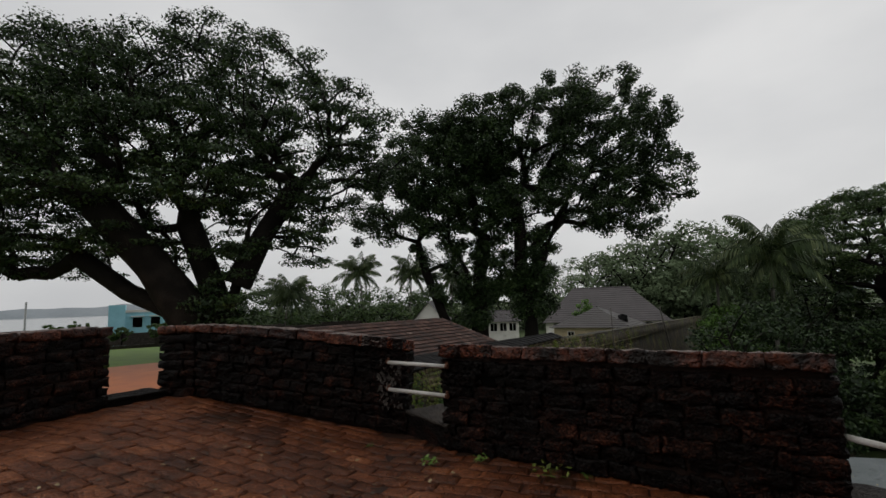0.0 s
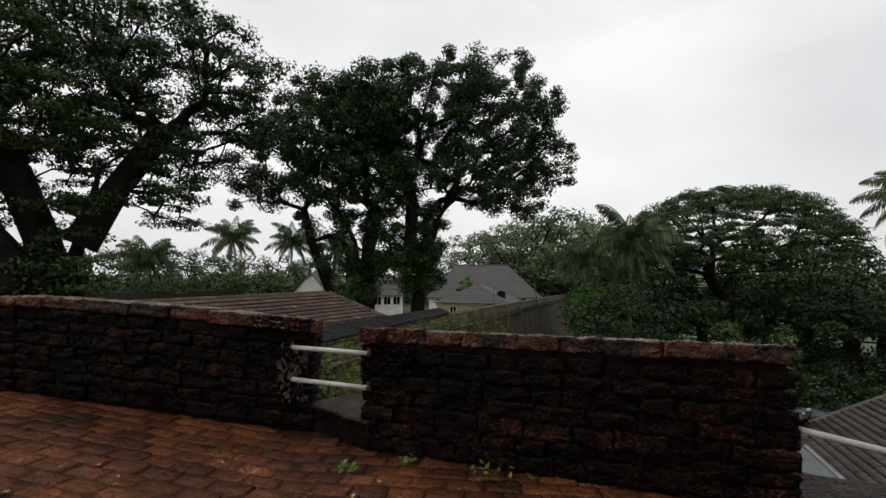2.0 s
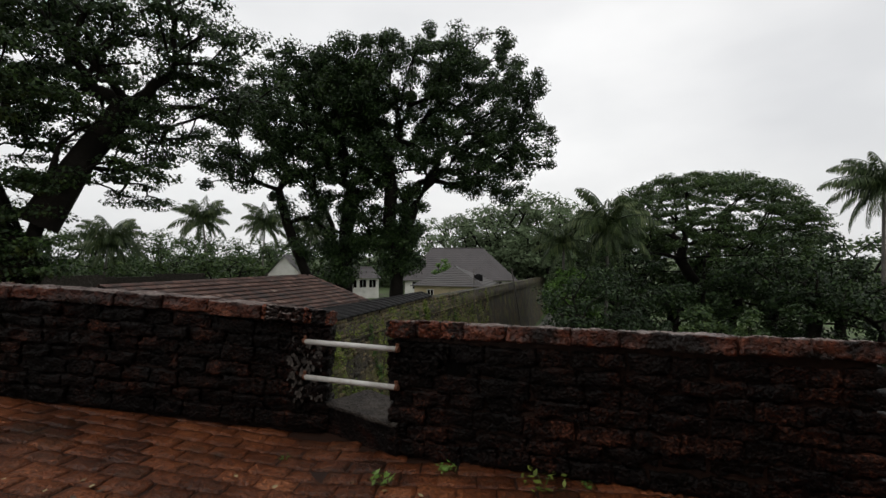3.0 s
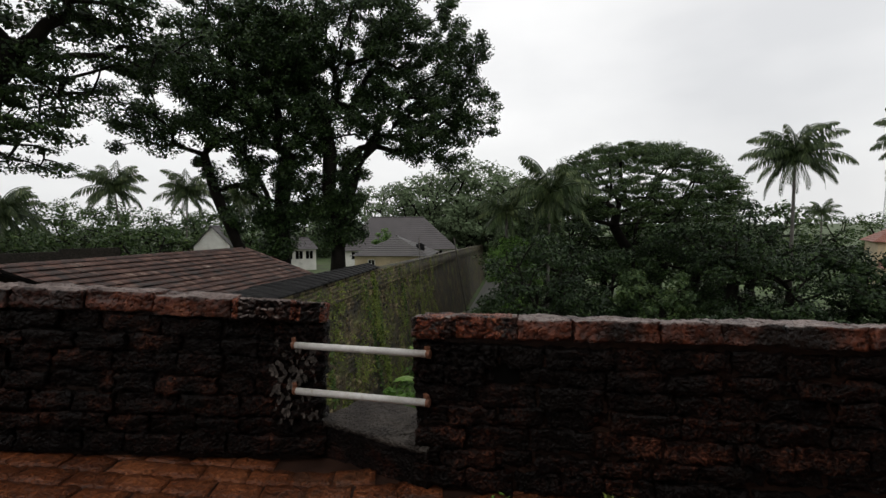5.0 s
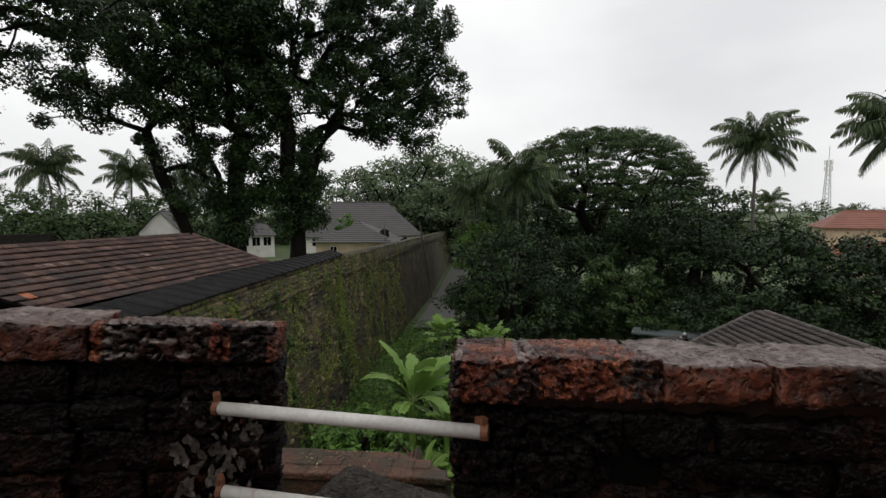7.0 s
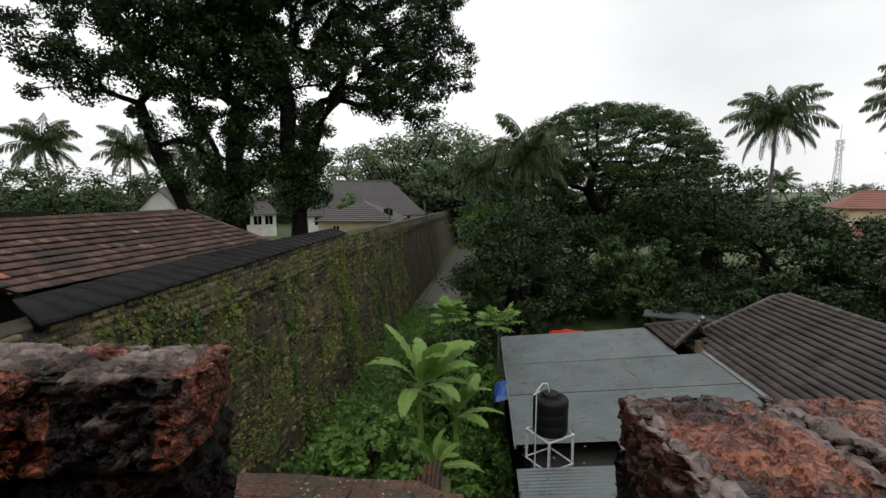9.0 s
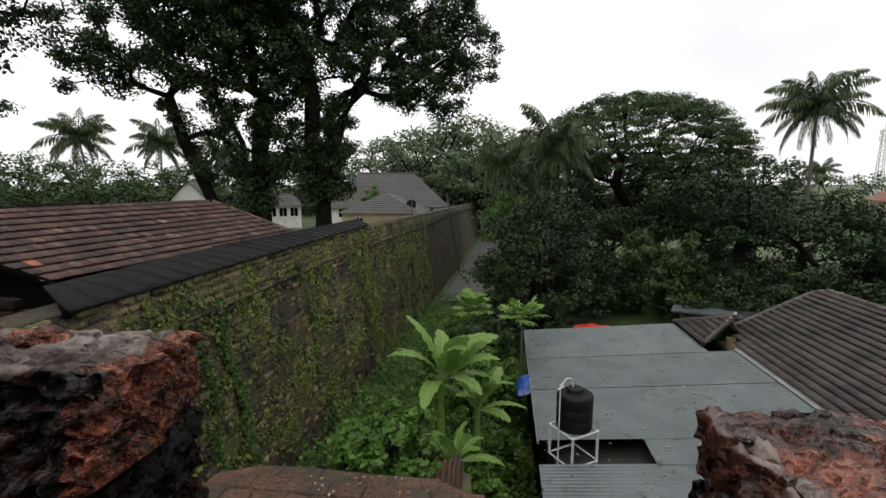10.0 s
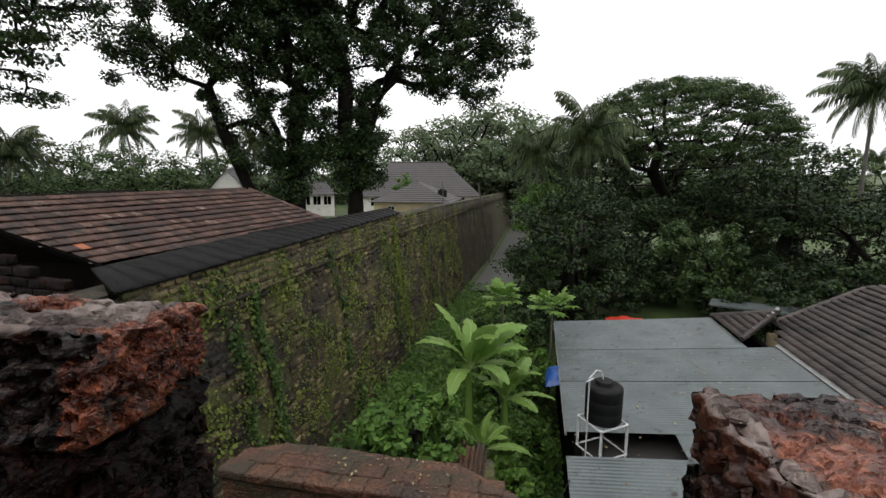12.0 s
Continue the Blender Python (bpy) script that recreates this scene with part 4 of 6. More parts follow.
def roof_a():
    root = thing("tiled_shed", "long low shed with a weathered clay tile roof", "building")
    e0, e1 = Vector((-3.6, 18.5, -0.8)), Vector((3.1, 26.4, -0.8))
    r0, r1 = Vector((-6.8, 19.1, 0.64)), Vector((-0.15, 27.0, 0.63))
    along = (e1 - e0).normalized()
    foot = e0 + along * (r0 - e0).dot(along)
    up = (r0 - foot).normalized()
    def st(p):
        return ((p - e0).dot(along), (p - e0).dot(up))
    tiled_slope(root, e0, along, up, [st(e0), st(e1), st(r1), st(r0)], M_TILE, 300, 4, odd=0.004)
    ridge_tiles(root, r0, r1, M_TILE)
    ridge_tiles(root, r1, e1, M_TILE)
    # far side of the roof and the far hip
    down = Vector((-(up.x), -(up.y), up.z))
    f0, f1 = r0 - down * 3.2, r1 - down * 3.2 + along * 2.5
    f0.z = f1.z = -0.8
    bm = bmesh.new()
    v = [bm.verts.new(p) for p in (r0, r1, f1, f0)]
    bm.faces.new(v)
    bm.faces.new([v[1], bm.verts.new(e1), v[2]])
    part("roof_back", bm, M_TILE, root)
    # walls below
    bm = bmesh.new()
    ring = [e0 + along * 0.35 + up * 0.3, e1 - along * 0.4 + up * 0.3, f1 - along * 0.4, f0 + along * 0.4]
    lo = [bm.verts.new((p.x, p.y, -3.3)) for p in ring]
    hi = [bm.verts.new((p.x, p.y, -0.86)) for p in ring]
    for i in range(4):
        bm.faces.new((lo[i], lo[(i + 1) % 4], hi[(i + 1) % 4], hi[i]))
    g = bm.verts.new(r0 + along * 0.4 - Vector((0, 0, 0.12)))
    bm.faces.new((hi[3], hi[0], g))
    part("wall", bm, M_LATERITE, root)
    # verge board along the near gable
    bm = bmesh.new()
    rod(bm, e0 + Vector((0.05, -0.06, -0.04)), r0 + Vector((0.05, -0.06, -0.02)), 0.09, 6)
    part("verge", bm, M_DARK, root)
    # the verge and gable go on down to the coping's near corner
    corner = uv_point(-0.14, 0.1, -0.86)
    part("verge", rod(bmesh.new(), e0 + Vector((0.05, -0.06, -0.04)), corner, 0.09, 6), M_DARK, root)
    a, z = Vector((r0.x, r0.y, 0)), Vector((corner.x + 0.05, corner.y + 0.1, 0))
    rng = random.Random(6)
    way = (z - a).normalized()
    turn = Matrix(((way.x, -way.y, 0, 0), (way.y, way.x, 0, 0), (0, 0, 1, 0), (0, 0, 0, 1)))
    blocks = [rough_block("stone", 0.5, 0.19, 0.2, 0.06, M_LATERITE, 130 + i, 0.02, 0.015) for i in range(3)]
    span = (z - a).length
    for row in range(16):
        s = 0.12 * (row % 2)
        zz = -3.2 + row * 0.2
        while s < span:
            if zz < r0.z + (corner.z - r0.z) * s / span - 0.32:
                p = a + way * s
                part("stone", blocks[rng.randrange(3)], None, root, m=Matrix.Translation((p.x, p.y, zz)) @ turn @ pose(0, 0, 0, rng.uniform(-1, 1), rng.uniform(-1, 1), rng.uniform(-1, 1)))
            s += 0.515
    return root


roof_a()

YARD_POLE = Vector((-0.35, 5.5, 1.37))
YARD = Matrix.Translation(YARD_POLE) @ Matrix.Scale(1.4, 4) @ Matrix.Translation(-YARD_POLE)      # enlarges the yard's buildings, laid out to fit the late camera view, about its eye; 1.4 is an estimate
T_O, T_A, T_K = Vector((6.16, 13.47, -4.55)), Vector((0.566, 0.824, 0)), Vector((0.824, -0.566, 0.0925))


def tin(a, k, dz=0.0):
    return T_O + T_A * a + T_K * k + Vector((0, 0, dz))


def corrugated(name, a0, a1, k0, k1, root, mat, pitch=0.11, amp=0.017, dz=0.0):
    n = int((a1 - a0) / pitch * 4)
    vs = []
    for i in range(n + 1):
        a = a0 + (a1 - a0) * i / n
        z = amp * math.cos(i * math.pi / 2)
        vs += [tin(a, k0, z + dz), tin(a, (k0 + k1) / 2, z + dz - 0.004), tin(a, k1, z + dz)]
    fs = [(i * 3 + j, (i + 1) * 3 + j, (i + 1) * 3 + j + 1, i * 3 + j + 1) for i in range(n) for j in range(2)]
    return part(name, mesh(name, vs, fs, mat, True), None, root)


def tin_shed():
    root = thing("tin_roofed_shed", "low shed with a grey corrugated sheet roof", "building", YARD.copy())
    for a0, a1, k1 in ((0.0, 2.72, 6.66), (2.7, 5.12, 6.66), (5.1, 8.28, 5.75)):
        corrugated("roof_sheet", a0, a1, 0.0, k1, root, M_TIN)
    corrugated("roof_sheet", -0.97, 0.02, 2.33, 6.66, root, M_TIN, dz=0.002)
    corrugated("roof_sheet", -3.05, -0.95, -0.05, 6.66, root, M_TIN)
    corrugated("roof_sheet", -5.1, -3.02, -0.05, 6.66, root, M_TIN, dz=0.003)
    # flashing up against the tiled roof
    bm = bmesh.new()
    q = [tin(-5, 6.52, 0.03), tin(5.2, 6.52, 0.03), tin(5.2, 6.75, 0.1), tin(-5, 6.75, 0.1)]
    bm.faces.new([bm.verts.new(p) for p in q])
    ext = bmesh.ops.extrude_face_region(bm, geom=bm.faces[:])
    bmesh.ops.translate(bm, vec=(0, 0, 0.012), verts=[g for g in ext["geom"] if isinstance(g, bmesh.types.BMVert)])
    part("flashing", bm, M_TINLIP, root, "pale metal flashing")
    # walls and inside of the cut-out, near black in place of shade under the roof
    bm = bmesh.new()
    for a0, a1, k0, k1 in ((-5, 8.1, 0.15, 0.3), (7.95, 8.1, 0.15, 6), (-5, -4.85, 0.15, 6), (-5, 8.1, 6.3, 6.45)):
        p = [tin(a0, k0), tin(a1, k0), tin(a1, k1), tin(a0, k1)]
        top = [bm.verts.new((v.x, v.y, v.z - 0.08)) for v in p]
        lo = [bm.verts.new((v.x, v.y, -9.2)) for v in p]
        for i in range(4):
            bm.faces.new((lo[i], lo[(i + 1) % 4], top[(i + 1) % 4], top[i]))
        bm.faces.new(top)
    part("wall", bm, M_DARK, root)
    bm = bmesh.new()
    for k in (0.0,):
        rod(bm, tin(-5, k, -0.06), tin(-0.97, k, -0.06), 0.03, 6)
        rod(bm, tin(0, k, -0.06), tin(8.2, k, -0.06), 0.03, 6)
    part("eave_rail", bm, M_TINLIP, root)
    bm = bmesh.new()
    p = [tin(-1.0, 0.35, -0.6), tin(1.5, 0.35, -0.6), tin(1.5, 2.7, -0.6), tin(-1.0, 2.7, -0.6)]
    bm.faces.new([bm.verts.new(v) for v in p])
    ext = bmesh.ops.extrude_face_region(bm, geom=bm.faces[:])
    bmesh.ops.translate(bm, vec=(0, 0, -0.2), verts=[g for g in ext["geom"] if isinstance(g, bmesh.types.BMVert)])
    part("lower_slab", bm, M_PATH, root, "wet grey slab under the cut-out")
    return root


tin_shed()


def water_tank():
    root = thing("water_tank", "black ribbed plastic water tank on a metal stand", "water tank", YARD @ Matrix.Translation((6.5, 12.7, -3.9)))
    prof = [(0.0, 0.0), (0.36, 0.0), (0.385, 0.03), (0.385, 0.25), (0.379, 0.26), (0.385, 0.27), (0.385, 0.5), (0.379, 0.51), (0.385, 0.52), (0.388, 0.74), (0.37, 0.77), (0.3, 0.8), (0.17, 0.81), (0.17, 0.85), (0.0, 0.86)]
    n = 28
    vs = [(r * math.cos(2 * math.pi * k / n), r * math.sin(2 * math.pi * k / n), z) for r, z in prof for k in range(n)]
    fs = [(i * n + k, i * n + (k + 1) % n, (i + 1) * n + (k + 1) % n, (i + 1) * n + k) for i in range(len(prof) - 1) for k in range(n)]
    part("tank_body", mesh("tank_body", vs, fs, M_TANK, True), None, root)
    bm = bmesh.new()
    bmesh.ops.create_cone(bm, cap_ends=True, segments=20, radius1=0.19, radius2=0.17, depth=0.05, matrix=Matrix.Translation((0, 0, 0.87)))
    part("lid", bm, M_TANK, root)
    bm = bmesh.new()
    for a, b in (((-0.42, 0, 1.02), (-0.2, 0.05, 1.13)), ((-0.2, 0.05, 1.13), (-0.05, 0.06, 1.08)), ((-0.05, 0.06, 1.08), (0.0, 0.05, 0.86)), ((-0.42, 0, 1.02), (-0.42, 0, -1.2)), ((-0.55, -0.05, 0.98), (-0.3, 0.02, 0.98))):
        rod(bm, a, b, 0.016, 8)
    part("inlet_pipe", bm, M_STEEL, root, "thin white water pipe")
    for x in (-0.36, 0.36):
        for y in (-0.36, 0.36):
            part("leg", rod(bmesh.new(), (x, y, -1.35), (x * 0.95, y * 0.95, 0.0), 0.022, 8), M_STEEL, root)
    bm = bmesh.new()
    for z in (-0.02, -0.7):
        for a, b in (((-1, -1), (1, -1)), ((1, -1), (1, 1)), ((1, 1), (-1, 1)), ((-1, 1), (-1, -1))):
            rod(bm, (a[0] * 0.37, a[1] * 0.37, z), (b[0] * 0.37, b[1] * 0.37, z), 0.02, 8)
    for k in range(4):
        a = math.pi / 2 * k + math.pi / 4
        e = math.pi / 2 * (k + 1) + math.pi / 4
        rod(bm, (0.52 * math.cos(a), 0.52 * math.sin(a), -0.7), (0.52 * math.cos(a), 0.52 * math.sin(a), -0.02), 0.012, 6)
    part("stand_frame", bm, M_STEEL, root)


water_tank()


def roof_c():
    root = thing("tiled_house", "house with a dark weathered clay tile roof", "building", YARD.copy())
    flat_k = Vector((0.824, -0.566, 0))
    pitch = math.atan(0.466)
    up = flat_k * math.cos(pitch) + Vector((0, 0, math.sin(pitch)))
    o = tin(0, 6.65); o.z = -3.86
    f = 1 / math.cos(pitch)
    poly = [(-8, 0), (5.25, 0), (6.75, 0.55 * f), (7.06, 3.45 * f), (-8, 3.45 * f)]
    tiled_slope(root, o, T_A, up, poly, M_TILE_C, 300, 9, w=0.26, l=0.235, odd=0.002)
    o2 = tin(0, 5.75); o2.z = -3.95
    tiled_slope(root, o2, T_A, up, [(5.6, 0), (8.3, 0), (6.75, 1.5 * f)], M_TILE_C, 60, 10, w=0.26, l=0.235)
    top = lambda a: o + T_A * a + up * 3.45 * f
    ridge_tiles(root, top(-8), top(7.06), M_TILE_C)
    ridge_tiles(root, o + T_A * 6.75 + up * 0.55 * f, top(7.06), M_TILE_C)
    ridge_tiles(root, o2 + T_A * 8.3, o2 + T_A * 6.75 + up * 1.5 * f, M_TILE_C)
    bm = bmesh.new()
    v0, v1 = o2 + T_A * 5.6 + Vector((0, 0, 0.05)), o2 + T_A * 6.75 + up * 1.5 * f + Vector((0, 0, 0.06))
    rod(bm, v0, v1, 0.09, 7)
    part("verge", bm, M_TILE_C, root)
    for k, s in ((0.95, 0.13), (0.82, 0.10), (0.7, 0.08), (0.3, 0.07)):
        part("mortar_lump", rough_block("mortar_lump", 3 * s, 0.6 * s, 1.1 * s, 0.05, M_TINLIP, int(k * 50), 0.03, 0.03), None, root, "pale broken mortar", m=Matrix.Translation(v0 + (v1 - v0) * k + Vector((0, 0, 0.09))) @ pose(0, 0, 0, 0, 0, 30))
    bm = bmesh.new()
    a0, a1 = top(-8), top(7.06)
    far = flat_k * 3.4 - Vector((0, 0, 1.6))
    bm.faces.new([bm.verts.new(p) for p in (a0, a1, a1 + far + T_A * 1.0, a0 + far)])
    part("roof_back", bm, M_TILE_C, root)
    bm = bmesh.new()
    p = [tin(-7.6, 6.9), tin(6.6, 6.9), tin(6.6, 13), tin(-7.6, 13)]
    lo, hi = [bm.verts.new((v.x, v.y, -9.2)) for v in p], [bm.verts.new((v.x, v.y, -3.95)) for v in p]
    for i in range(4):
        bm.faces.new((lo[i], lo[(i + 1) % 4], hi[(i + 1) % 4], hi[i]))
    part("wall", bm, M_CREAM, root)


roof_c()


def polar(az, d, z=0.0, eye=(-0.3, 5.5)):
    a = radians(az)
    return Vector((eye[0] + d * math.sin(a), eye[1] + d * math.cos(a), z))


def house(name, label, centre, along_az, length, width, wall_z, eave_z, ridge_z, wall_mat, roof_mat, hip=0.0, windows=(), over=0.5, rows=0):
    """A plain house: walls with window openings set in, hipped or gabled roof in lapped courses."""
    root = thing(name, label, "building", Matrix.Translation((centre.x, centre.y, 0)) @ pose(0, 0, 0, 0, 0, -along_az))
    w, l = width / 2, length / 2
    part("wall", boxed(-w, w, -l, l, wall_z, eave_z), wall_mat, root)
    if not hip:
        for y in (-l, l):
            bm = bmesh.new()
            a = [bm.verts.new(p) for p in ((-w, y, eave_z), (w, y, eave_z), (0, y, ridge_z - 0.1), (-w, y - 0.25 * np.sign(y), eave_z), (w, y - 0.25 * np.sign(y), eave_z), (0, y - 0.25 * np.sign(y), ridge_z - 0.1))]
            for f in ((0, 1, 2), (3, 5, 4), (0, 2, 5, 3), (1, 4, 5, 2)):
                bm.faces.new([a[i] for i in f])
            part("gable", bm, wall_mat, root)
    W, L = w + over, l + over * (1 if hip else 0.6)
    ze = eave_z - over * (ridge_z - eave_z) / w * 0.6
    n = rows or 10
    bm = bmesh.new()
    def course(t, dz):
        x, y, z = W * (1 - t), L - hip * t, ze + (ridge_z - ze) * t + dz
        return [(-x, -y, z), (x, -y, z), (x, y, z), (-x, y, z)]
    rings = []
    for i in range(n):
        rings += [course(i / n, 0.06), course((i + 1) / n, 0.0)]
    rings = [[bm.verts.new(p) for p in r] for r in [course(0, -0.02)] + rings]
    for r, q in zip(rings, rings[1:]):
        for k in range(4):
            if hip or k in (1, 3):
                bm.faces.new((r[k], r[(k + 1) % 4], q[(k + 1) % 4], q[k]))
    bmesh.ops.remove_doubles(bm, verts=bm.verts[:], dist=0.002)
    part("roof", bm, roof_mat, root)
    part("ridge", rod(bmesh.new(), (0, -(L - hip), ridge_z + 0.02), (0, L - hip, ridge_z + 0.02), 0.12, 8), roof_mat, root)
    for face, y, z, ww, hh in windows:
        win = part("window", boxed(-ww / 2, ww / 2, -0.03, 0.03, -hh / 2, hh / 2), M_DARK, root,
                   m={"x": pose(w + 0.01, y, z, 0, 0, 90), "-x": pose(-w - 0.01, y, z, 0, 0, 90), "y": pose(y, l + 0.01, z), "-y": pose(y, -l - 0.01, z)}[face])
        bm = bmesh.new()
        for x0, x1, z0, z1 in ((-ww / 2 - 0.08, -ww / 2, -hh / 2 - 0.08, hh / 2 + 0.08), (ww / 2, ww / 2 + 0.08, -hh / 2 - 0.08, hh / 2 + 0.08), (-ww / 2, ww / 2, hh / 2, hh / 2 + 0.08), (-ww / 2, ww / 2, -hh / 2 - 0.08, -hh / 2), (-0.03, 0.03, -hh / 2, hh / 2)):
            box(bm, x0, x1, -0.06, 0.06, z0, z1)
        part("frame", bm, M_WHITEWALL, win)
    return root


# small cream hut by the wall, the long grey house behind it, and others
house("cream_hut", "small cream-painted hut with a hipped grey tile roof", polar(20.0, 63), 33, 9.0, 9.6, -9, -2.2, 0.15, M_CREAM, M_HUTROOF, hip=4.6, rows=11, windows=(("-y", -2.5, -3.3, 0.8, 0.8),))
house("long_grey_house", "long house with a big dull grey hipped roof", polar(20, 86), 105, 20, 11, -10, -2.4, 3.2, M_WHITEWALL, M_TILE_GREY, hip=5.5, rows=16, windows=tuple(("x", y, -3.6, 1.2, 1.3) for y in (-8, -5, -2, 1, 4, 7)))
house("white_gabled_house", "white-walled house with a plain gable", polar(-1.3, 72), 8, 7, 4.6, -6, -1.0, 1.7, M_WHITEWALL, M_TILE_GREY, rows=10)
house("verandah_house", "low white house with dark window openings", polar(6.6, 78), 95, 8.5, 5, -9, -1.9, -0.3, M_WHITEWALL, M_TILE_GREY, hip=1.5, rows=8, windows=tuple(("x", y, -3.0, 1.1, 1.3) for y in (-3.2, -1.6, 0, 1.6, 3.2)))
house("red_roofed_house", "cream two-storey house with a red tile roof", polar(74.3, 82), 150, 13, 9, -9, -0.6, 1.4, M_CREAM, M_REDROOF, hip=3.0, rows=10, windows=tuple(("x", y, z, 1.2, 1.3) for y in (-4.5, -1.5, 1.5, 4.5) for z in (-2.9, -6.0)))

house("house_annex", "low cream annex with a faded red tile roof", polar(75.5, 74), 150, 12, 5, -9, -3.4, -2.3, M_CREAM, M_REDROOF, hip=2.0, rows=8, windows=tuple(("x", y, -4.8, 1.1, 1.2) for y in (-3.5, 0, 3.5)))


def hut_tank():
    root = thing("roof_tank", "small black water tank beside the cream hut's roof", "water tank", Matrix.Translation(polar(22.94, 60.5, -2.1)))
    bm = bmesh.new()
    bmesh.ops.create_cone(bm, cap_ends=True, segments=18, radius1=0.62, radius2=0.58, depth=1.25, matrix=Matrix.Translation((0, 0, 0.6)))
    part("tank_body", bm, M_TANK, root)
    part("lid", rod(bmesh.new(), (0, 0, 1.2), (0, 0, 1.36), 0.3, 14), M_TANK, root)
    part("stand", boxed(-0.6, 0.6, -0.6, 0.6, -7.2, -0.02, bevel=0.02), M_CREAM, root)


hut_tank()


def wall_road():
    vs = []
    for u in np.arange(33, 90, 3.0):
        for s in (1.7, 3.4, 5.2):
            vs.append(uv_point(u, s, ground_z(u, s) + 0.16))
    n = len(vs) // 3
    fs = [(i * 3 + j, (i + 1) * 3 + j, (i + 1) * 3 + j + 1, i * 3 + j + 1) for i in range(n - 1) for j in range(2)]
    tagged(new("road", mesh("road", vs, fs, M_PATH)), "grey wet road along the fort wall's foot", "road", kind="structure")


wall_road()


def blue_house():
    root = thing("blue_house", "flat-roofed light blue house with dark windows", "building", Matrix.Translation(polar(-33.2, 70, 0, (0, 0.2))) @ pose(0, 0, 0, 0, 0, 33))
    part("wall", boxed(-2.6, 3.0, 0, 5, -4, 1.8), M_BLUEWALL, root)
    part("tower", boxed(-3.0, -1.3, -0.4, 4, -4, 2.6), M_BLUEWALL, root)
    part("parapet", boxed(-1.4, 3.15, -0.15, 5.1, 1.65, 1.95), M_WHITEWALL, root)
    for x in (-0.5, 1.4):
        win = part("window", boxed(x, x + 1.0, -0.06, 0.0, -0.2, 1.0), M_DARK, root)
        part("sunshade", boxed(x - 0.2, x + 1.2, -0.5, 0.0, 1.1, 1.2), M_WHITEWALL, root)


blue_house()


def antenna_mast():
    base = polar(69.8, 250, -9)
    root = thing("radio_mast", "tall red and white lattice radio mast", "mast", Matrix.Translation(base))
    bm = bmesh.new()
    H = 37
    for i in range(4):
        a = math.pi / 4 + i * math.pi / 2
        rod(bm, (2.2 * math.cos(a), 2.2 * math.sin(a), 0), (0.7 * math.cos(a), 0.7 * math.sin(a), H - 6), 0.14, 5)
    for j in range(16):
        z = j * (H - 6) / 16
        r, r2 = 2.2 - 1.5 * z / (H - 6), 2.2 - 1.5 * (z + 1.9) / (H - 6)
        for i in range(4):
            a, b = math.pi / 4 + i * math.pi / 2, math.pi / 4 + (i + 1) * math.pi / 2
            rod(bm, (r * math.cos(a), r * math.sin(a), z), (r2 * math.cos(b), r2 * math.sin(b), z + 1.9), 0.07, 4)
            rod(bm, (r * math.cos(a), r * math.sin(a), z), (r * math.cos(b), r * math.sin(b), z), 0.07, 4)
    part("lattice", bm, M_STEEL, root)
    bm = bmesh.new()
    for z in (H - 7, H - 9.5):
        for i in range(6):
            a = i * math.pi / 3
            box(bm, -0.15, 0.15, -0.1, 0.1, -1, 1, Matrix.Translation((1.3 * math.cos(a), 1.3 * math.sin(a), z)) @ pose(0, 0, 0, 0, 0, 60 * i))
    part("aerial", bm, M_WHITEWALL, root)
    part("spire", rod(bmesh.new(), (0, 0, H - 6), (0, 0, H), 0.12, 6), M_STEEL, root)


antenna_mast()


# the water and its far shore
tagged(new("water", finish_box(-3800, -160, 60, 3900, -9, -7.5, M_WATER)), "flat grey estuary water", "water", kind="structure")


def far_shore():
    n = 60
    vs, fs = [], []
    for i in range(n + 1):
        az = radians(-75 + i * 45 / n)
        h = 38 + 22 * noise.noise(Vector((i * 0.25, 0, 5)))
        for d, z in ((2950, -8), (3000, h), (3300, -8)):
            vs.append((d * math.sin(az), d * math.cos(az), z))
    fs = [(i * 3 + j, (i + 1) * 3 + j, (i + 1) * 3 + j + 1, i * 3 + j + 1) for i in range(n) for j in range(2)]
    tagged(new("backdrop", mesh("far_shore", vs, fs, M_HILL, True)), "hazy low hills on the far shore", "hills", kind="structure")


far_shore()


def draped(name, label, category, centre, size, mat, seed, az=0.0, heap=True):
    """A crumpled plastic sheet, propped on an added block where heap is set."""
    n = 18
    vs = []
    for i in range(n + 1):
        for j in range(n + 1):
            x, y = (i / n - 0.5) * size[0], (j / n - 0.5) * size[1]
            r = max(abs(i / n - 0.5), abs(j / n - 0.5)) * 2
            z = size[2] * (1 - r ** 3) + 0.12 * noise.fractal(Vector((x * 2.2 + seed, y * 2.2, 0)), 0.8, 2, 3)
            vs.append((x, y, z))
    fs = [(i * (n + 1) + j, (i + 1) * (n + 1) + j, (i + 1) * (n + 1) + j + 1, i * (n + 1) + j + 1) for i in range(n) for j in range(n)]
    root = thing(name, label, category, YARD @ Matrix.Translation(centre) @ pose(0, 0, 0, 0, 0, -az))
    part("sheet", mesh("sheet", vs, fs, mat, True), None, root)
    if heap:
        # added prop down to the ground, near black so that it hardly shows
        part("stacked_load", rough_block("stacked_load", size[0] * 0.9, 6, size[1] * 0.9, 0.4, M_DARK, seed, 0.05, 0.1), None, root, "near-black block added to prop up the sheet", m=Matrix.Translation((0, 0, -2.95)))
    return root


draped("red_tarpaulin", "bright red plastic tarpaulin propped on a block", "tarpaulin", polar(46.0, 20.6, -5.1), (2.2, 1.6, 0.3), M_RED, 3, 46)
